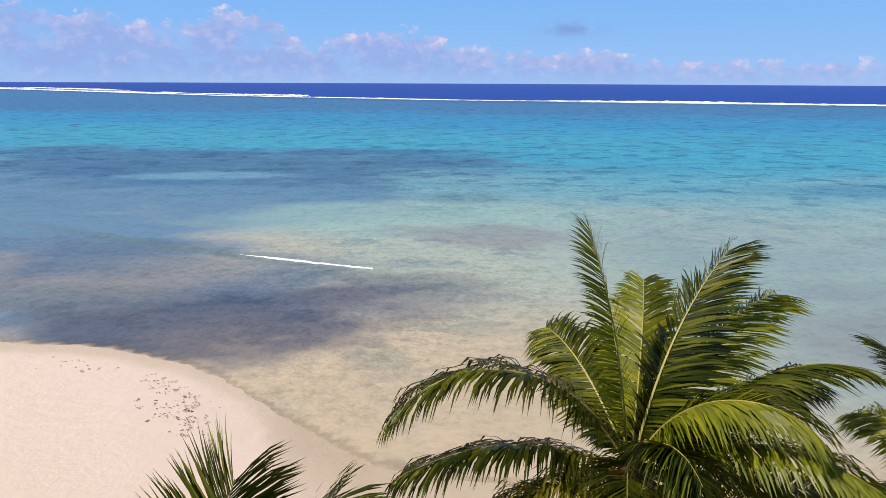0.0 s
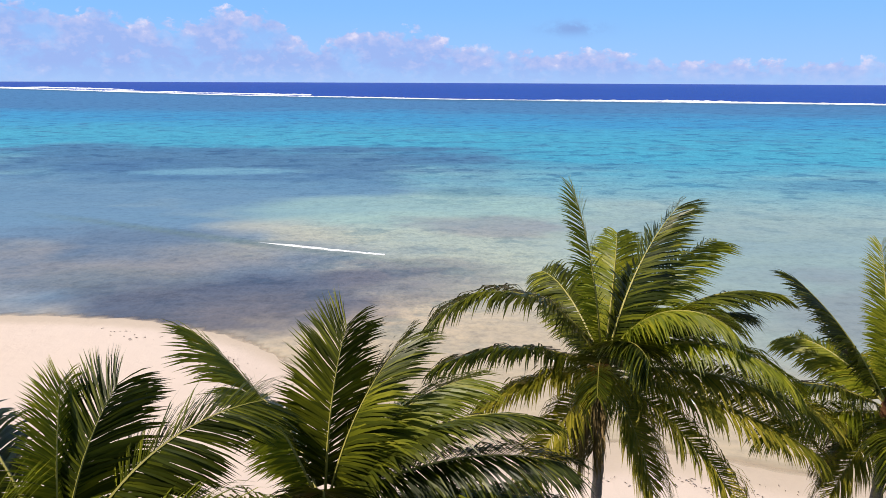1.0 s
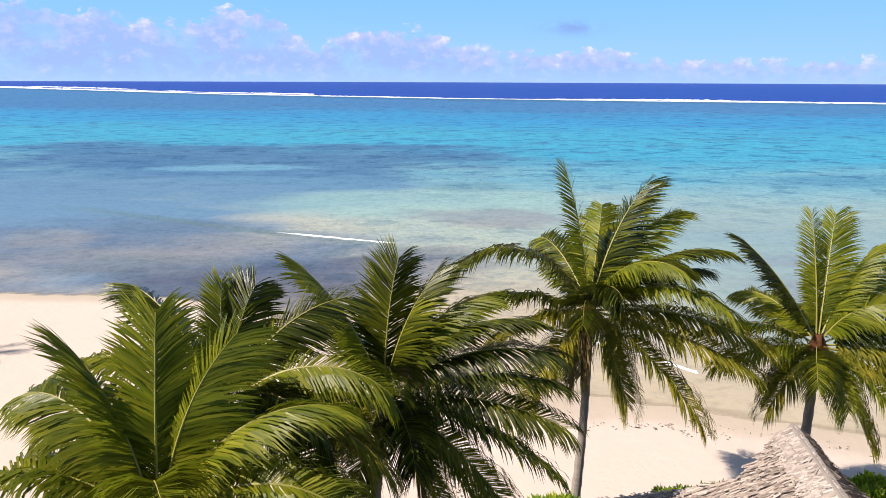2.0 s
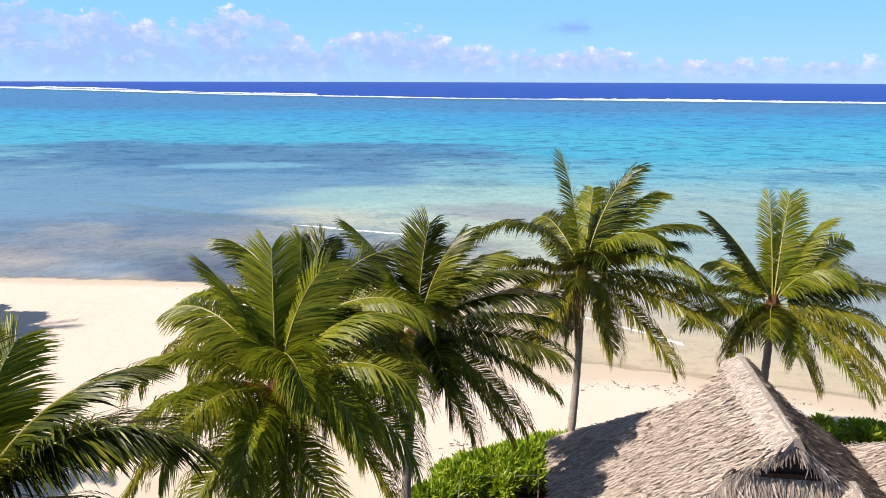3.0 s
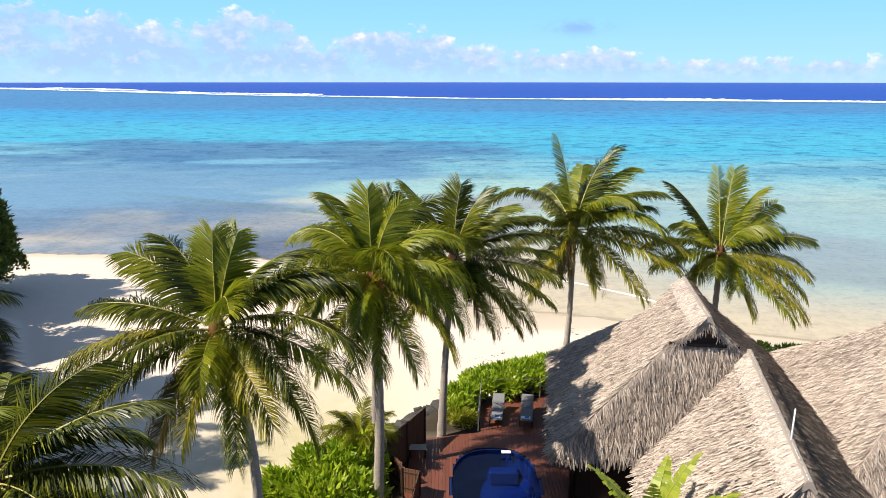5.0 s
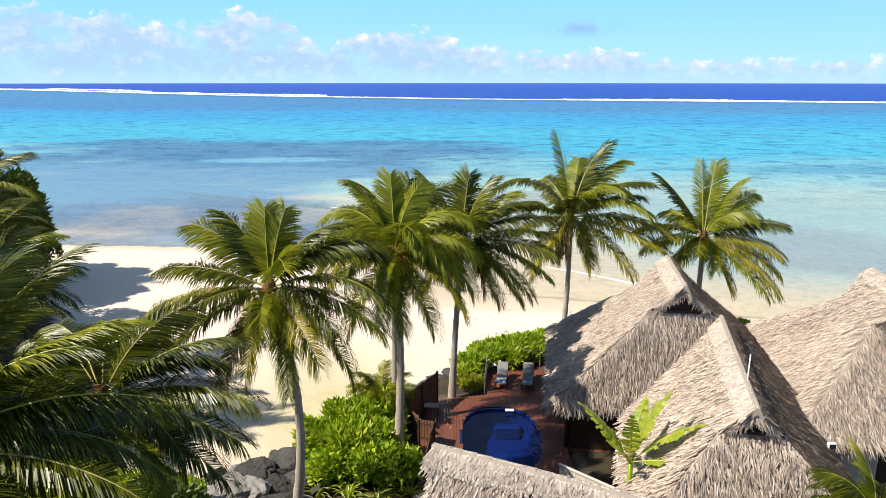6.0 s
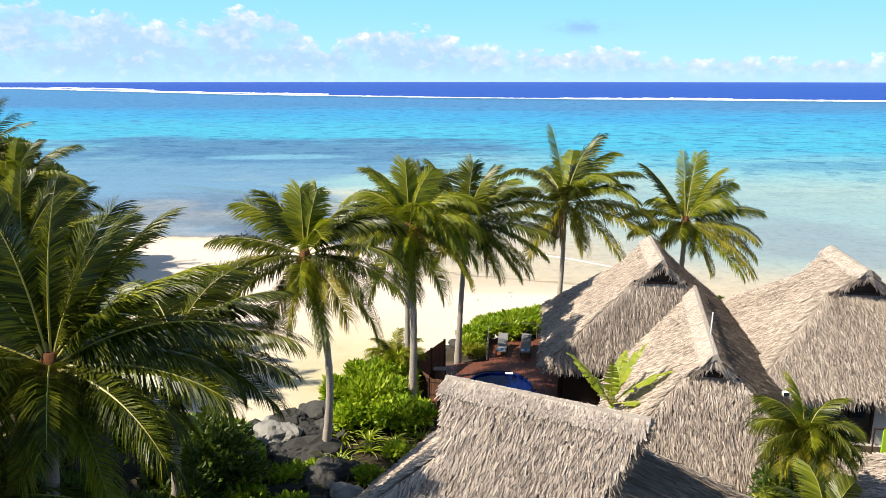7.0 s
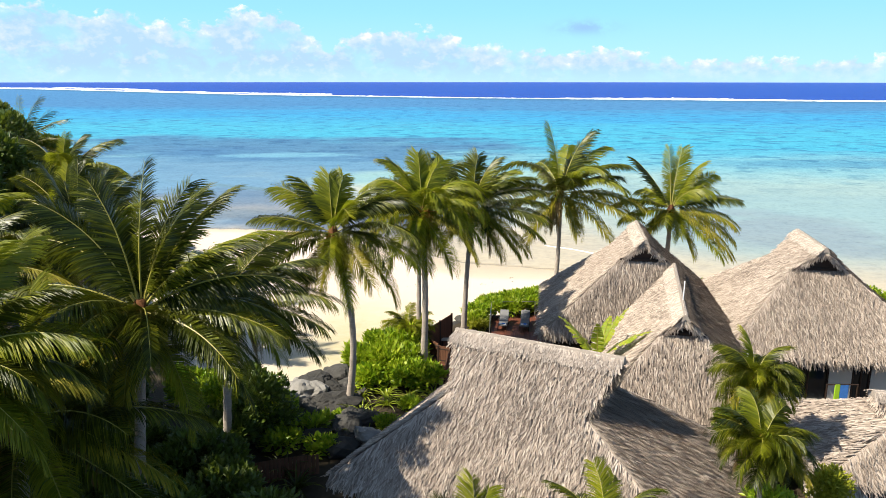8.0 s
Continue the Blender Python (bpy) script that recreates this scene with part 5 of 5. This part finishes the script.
# ---------------------------------------------------------------- pool terrace
DECK_Z = 1.5
POOL = (-0.95, 1.45, 1.85, 3.15)


def pool_half(dx):
    """Half the pool's length at dx from its middle."""
    q = abs(dx) / POOL[2]
    return POOL[3] * (1 - q ** 2.6) ** (1 / 2.6) if q < 1 else 0.0


pool = thing("swimming_pool", pose(POOL[0], POOL[1], 0), "small oval swimming pool with dark blue tiles set in the deck", "pool")
ring = [(POOL[2] * math.copysign(abs(math.cos(a)) ** (2 / 2.6), math.cos(a)), POOL[3] * math.copysign(abs(math.sin(a)) ** (2 / 2.6), math.sin(a))) for a in np.linspace(0, 2 * math.pi, 48, endpoint=False)]
bm = bmesh.new()
loops = [[bm.verts.new((x * s, y * s, z)) for x, y in ring] for s, z in ((1.06, 1.46), (0.985, 1.46), (0.98, 0.5), (0.9, 0.16))]
for a, c in zip(loops, loops[1:]):
    for i in range(48):
        bm.faces.new((a[i], a[(i + 1) % 48], c[(i + 1) % 48], c[i]))
bm.faces.new(loops[-1])
bmesh.ops.recalc_face_normals(bm, faces=bm.faces[:])
part("basin", (bm, M_TILE), pool, "dark blue tiled basin")
k = Nodes("pool_water")
clear = k.n("BsdfTransparent")
clear.inputs[0].default_value = (0.42, 0.70, 0.95, 1)
shine = k.n("BsdfGlossy")
shine.inputs["Roughness"].default_value = 0.03
k.bump(k.noise(2.5, k.place(), 3.0), 0.25, 0.05)
k.t.links.new(k.bsdf.inputs["Normal"].links[0].from_socket, shine.inputs["Normal"])
mixer = k.n("MixShader")
mixer.inputs[0].default_value = 0.07
k.t.links.new(clear.outputs[0], mixer.inputs[1])
k.t.links.new(shine.outputs[0], mixer.inputs[2])
k.t.links.new(mixer.outputs[0], k.out.inputs[0])
bm = bmesh.new()
bm.faces.new([bm.verts.new((x * 0.99, y * 0.99, 1.36)) for x, y in ring])
part("pool_water", (bm, k.m), pool, "clear still pool water")
part("skimmer_lid", (box_bm((0.42, 0.22, 0.05), (0.62, 2.75, 1.55), 0.015), M_WHITE), pool, "white skimmer lid")
part("pool_step", (box_bm((1.3, 0.5, 0.7), (0.5, 2.5, 0.5), 0.08), M_TILE), pool)

deck = tagged(new("deck"), "reddish-brown timber deck round the pool", "deck", kind="structure")
plank_bm = box_bm((1, 1, 1), (0, 0, 0), 0.0)
plank_me = bpy.data.meshes.new("plank")
plank_bm.to_mesh(plank_me)
plank_bm.free()
plank_me.materials.append(M_DECK)
rng_p = np.random.default_rng(4)
for i in range(54):
    x = -4.55 + 0.147 * i
    lo = -4.2 if x < 2.0 else (x - 2.0) / 0.14
    hi = 5.4 + 0.25 * (x + 4.5) if x < -1.45 else (10.1 if x < 1.9 else 12.2)
    ph = pool_half(x - POOL[0])
    runs = [(lo, hi)] if ph < 0.05 else [(lo, POOL[1] - ph * 1.03), (POOL[1] + ph * 1.03, hi)]
    for a, c in runs:
        cut = a
        while cut < c - 0.05:
            end = min(c, cut + rng_p.uniform(2.4, 4.2))
            ob = new("plank", plank_me)
            ob.parent = deck
            ob.matrix_basis = Matrix.LocRotScale((x, (cut + end) / 2, DECK_Z - 0.015 + rng_p.normal(0, 0.0015)), None, (0.139, end - cut - 0.006, 0.03))
            cut = end
for y in (-3.5, -1.6, 5.0, 7.0, 9.2):
    part("bearer", (box_bm((6.2 if y < 6 else 3.2, 0.1, 0.16), (-1.3 if y < 6 else 0.3, y, DECK_Z - 0.12), 0.01), M_DARKWOOD), deck)

FENCE = [((-4.0, 5.25), (-4.72, 3.8)), ((-4.72, 3.8), (-5.45, 2.35)), ((-5.45, 2.35), (-4.75, 1.3)), ((-4.75, 1.0), (-4.05, 0.7)), ((-4.05, 0.7), (-4.3, -2.2))]
fence = thing("timber_fence", pose(0, 0, 0), "brown vertical-board timber privacy fence beside the pool", "fence")
for j, ((x0, y0), (x1, y1)) in enumerate(FENCE):
    L = math.hypot(x1 - x0, y1 - y0)
    n = int(L / 0.15)
    ang = math.degrees(math.atan2(y1 - y0, x1 - x0))
    for i in range(n):
        u = (i + 0.5) / n
        h = 1.85 if j < 2 else 1.3
        part("board", (box_bm((L / n - 0.012, 0.03, h), bevel=0.006), M_FENCE), fence, "", pose(x0 + u * (x1 - x0), y0 + u * (y1 - y0), 1.3 + h / 2 + rng_p.normal(0, 0.01), 0, 0, ang))
    for zz in (1.7, 2.4):
        part("fence_rail", (box_bm((L, 0.06, 0.09), bevel=0.01), M_DARKWOOD), fence, "", pose((x0 + x1) / 2 - 0.05, (y0 + y1) / 2 + 0.03, zz, 0, 0, ang))
    part("fence_post", (box_bm((0.11, 0.11, 2.0 if j < 2 else 1.4), bevel=0.015), M_DARKWOOD), fence, "", pose(x0, y0, 1.2 + (1.0 if j < 2 else 0.7), 0, 0, ang))

low_fence = thing("low_fence", pose(0, 0, 0), "low dark brown board fence in shade below palms", "fence")
for i in range(26):
    u = i / 25
    part("board", (box_bm((0.14, 0.03, 1.05 + 0.25 * math.sin(math.pi * u)), bevel=0.006), M_FENCE), low_fence, "", pose(-13.3 + 3.7 * u, -12.9 + 1.5 * u, 1.75, 0, 0, 22))
for zz in (1.6, 2.0):
    part("fence_rail", (box_bm((3.95, 0.05, 0.08), bevel=0.01), M_DARKWOOD), low_fence, "", pose(-11.45, -12.1, zz, 0, 0, 22))

rail = thing("terrace_railing", pose(0, 0, DECK_Z), "slim grey metal railing at the deck's edge", "railing")
posts = [(-1.5, 6.3), (-1.35, 8.1), (-1.2, 9.9), (0.4, 10.0), (1.85, 10.05)]
for x, y in posts:
    part("post", (box_bm((0.05, 0.05, 1.05), (x, y, 0.52), 0.006), M_METAL), rail)
for (x0, y0), (x1, y1) in zip(posts, posts[1:]):
    for zz in (1.04, 0.55, 0.12):
        v, f = tube([(x0, y0, zz), ((x0 + x1) / 2, (y0 + y1) / 2, zz), (x1, y1, zz)], [0.022 if zz > 1 else 0.01] * 3, 6)
        part("rail_bar", mesh("rail_bar", v, f, M_METAL, None, True), rail)


def lounger(m):
    """A sun lounger with a raised back. Its foot points to -y."""
    ob = thing("sun_lounger", m, "grey sun lounger with a raised back on the timber deck", "sun lounger", "loungers by the pool")
    for sx in (-0.29, 0.29):
        part("side_rail", (box_bm((0.045, 1.3, 0.06), (sx, -0.35, 0.30), 0.01), M_DARKWOOD), ob)
        for yy in (-0.95, 0.3):
            part("leg", (box_bm((0.05, 0.05, 0.3), (sx, yy, 0.15), 0.008), M_DARKWOOD), ob)
    part("seat", (box_bm((0.60, 1.32, 0.07), (0, -0.35, 0.36), 0.025), M_GREYFABRIC), ob, "grey padded seat")
    part("backrest", (box_bm((0.60, 0.82, 0.07), bevel=0.025), M_GREYFABRIC), ob, "grey padded backrest raised at an angle", pose(0, 0.62, 0.60, 40, 0, 0))
    for sx in (-0.22, 0.22):
        part("back_strut", (box_bm((0.035, 0.035, 0.7), (sx, 0, 0), 0.005), M_DARKWOOD), ob, "", pose(0, 0.78, 0.33, 10, 0, 0))
    return ob


first = lounger(pose(-0.5, 7.75, DECK_Z, 0, 0, -8))
copy_thing(first, pose(0.93, 7.65, DECK_Z, 0, 0, -8))
for x, y in ((-0.62, 6.98), (0.80, 6.88)):
    towel = thing("folded_towel", pose(x, y, DECK_Z + 0.395, 0, 0, -8), "folded white and blue towel lying on a lounger", "towel", "towels on loungers")
    part("cloth", (box_bm((0.44, 0.24, 0.05), (0, 0, 0.025), 0.02), M_WHITE), towel)
    part("stripe", (box_bm((0.2, 0.245, 0.02), (0.06, 0, 0.055), 0.008), M_BLUE), towel, "blue folded cloth")

bench = thing("slatted_bench", pose(-4.25, 3.9, DECK_Z), "small bleached slatted bench against the fence", "bench")
for i in range(6):
    part("slat", (box_bm((0.75, 0.06, 0.03), (0, -0.22 + 0.088 * i, 0.43), 0.006), M_PALEWOOD), bench)
for sx in (-0.33, 0.33):
    for sy in (-0.2, 0.2):
        part("leg", (box_bm((0.06, 0.06, 0.41), (sx, sy, 0.205), 0.006), M_DARKWOOD), bench)

screen = thing("timber_screen", pose(0, 0, 0), "low bleached timber screen with a capping rail beside the deck", "screen")
for i in range(19):
    u = (i + 0.5) / 19
    part("board", (box_bm((0.142, 0.03, 1.85), bevel=0.006), M_PALEWOOD), screen, "", pose(0.95 + 2.0 * u, -4.3 - 1.95 * u, 1.4 + 0.925, 0, 0, -44.3))
part("capping_rail", (box_bm((2.95, 0.12, 0.07), bevel=0.012), M_PALEWOOD), screen, "", pose(1.95, -5.275, 3.29, 0, 0, -44.3))
for u in (0.0, 0.5, 1.0):
    part("post", (box_bm((0.1, 0.1, 1.95), bevel=0.012), M_PALEWOOD), screen, "", pose(0.95 + 2.0 * u + 0.05, -4.3 - 1.95 * u + 0.05, 2.3, 0, 0, -44.3))
# a towel hung on the villa's rail
hung = thing("hanging_towel", pose(15.45, -5.35, 1.42), "lime and blue striped towel hanging over a timber rail", "towel")
part("cloth", (box_bm((0.42, 0.05, 1.25), (0.1, 0, 1.02), 0.02), M_BLUE), hung, "blue patterned cloth")
part("border", (box_bm((0.26, 0.056, 1.25), (-0.24, -0.002, 1.02), 0.02), M_LIME), hung, "lime green border")
part("rail_bar", (box_bm((1.6, 0.05, 0.06), (0, 0, 1.62), 0.01), M_DARKWOOD), hung)
for sx in (-0.75, 0.75):
    part("post", (box_bm((0.06, 0.06, 1.62), (sx, 0, 0.81), 0.01), M_DARKWOOD), hung)

lamp = thing("floodlight", pose(11.15, -4.45, 3.62), "small white floodlight box at the eave of the thatched wing", "light")
part("housing", (box_bm((0.3, 0.16, 0.24), (0, 0, 0.62), 0.02), M_WHITE), lamp)
part("lens", (box_bm((0.24, 0.02, 0.18), (0, -0.09, 0.62), 0.005), M_GLASS), lamp, "dark glass lens")
part("bracket", (box_bm((0.05, 0.05, 0.55), (0, 0.02, 0.27), 0.008), M_METAL), lamp)

# aerial pole on the wing's ridge
mast = thing("aerial_pole", pose(7.0, -6.2, 7.1), "thin white aerial pole on the thatched ridge", "pole")
v, f = tube([(0, 0, 0), (0, 0, 0.7), (0.02, 0, 1.45)], [0.028, 0.026, 0.022], 8)
part("pole", mesh("pole", v, f, M_WHITE, None, True), mast)
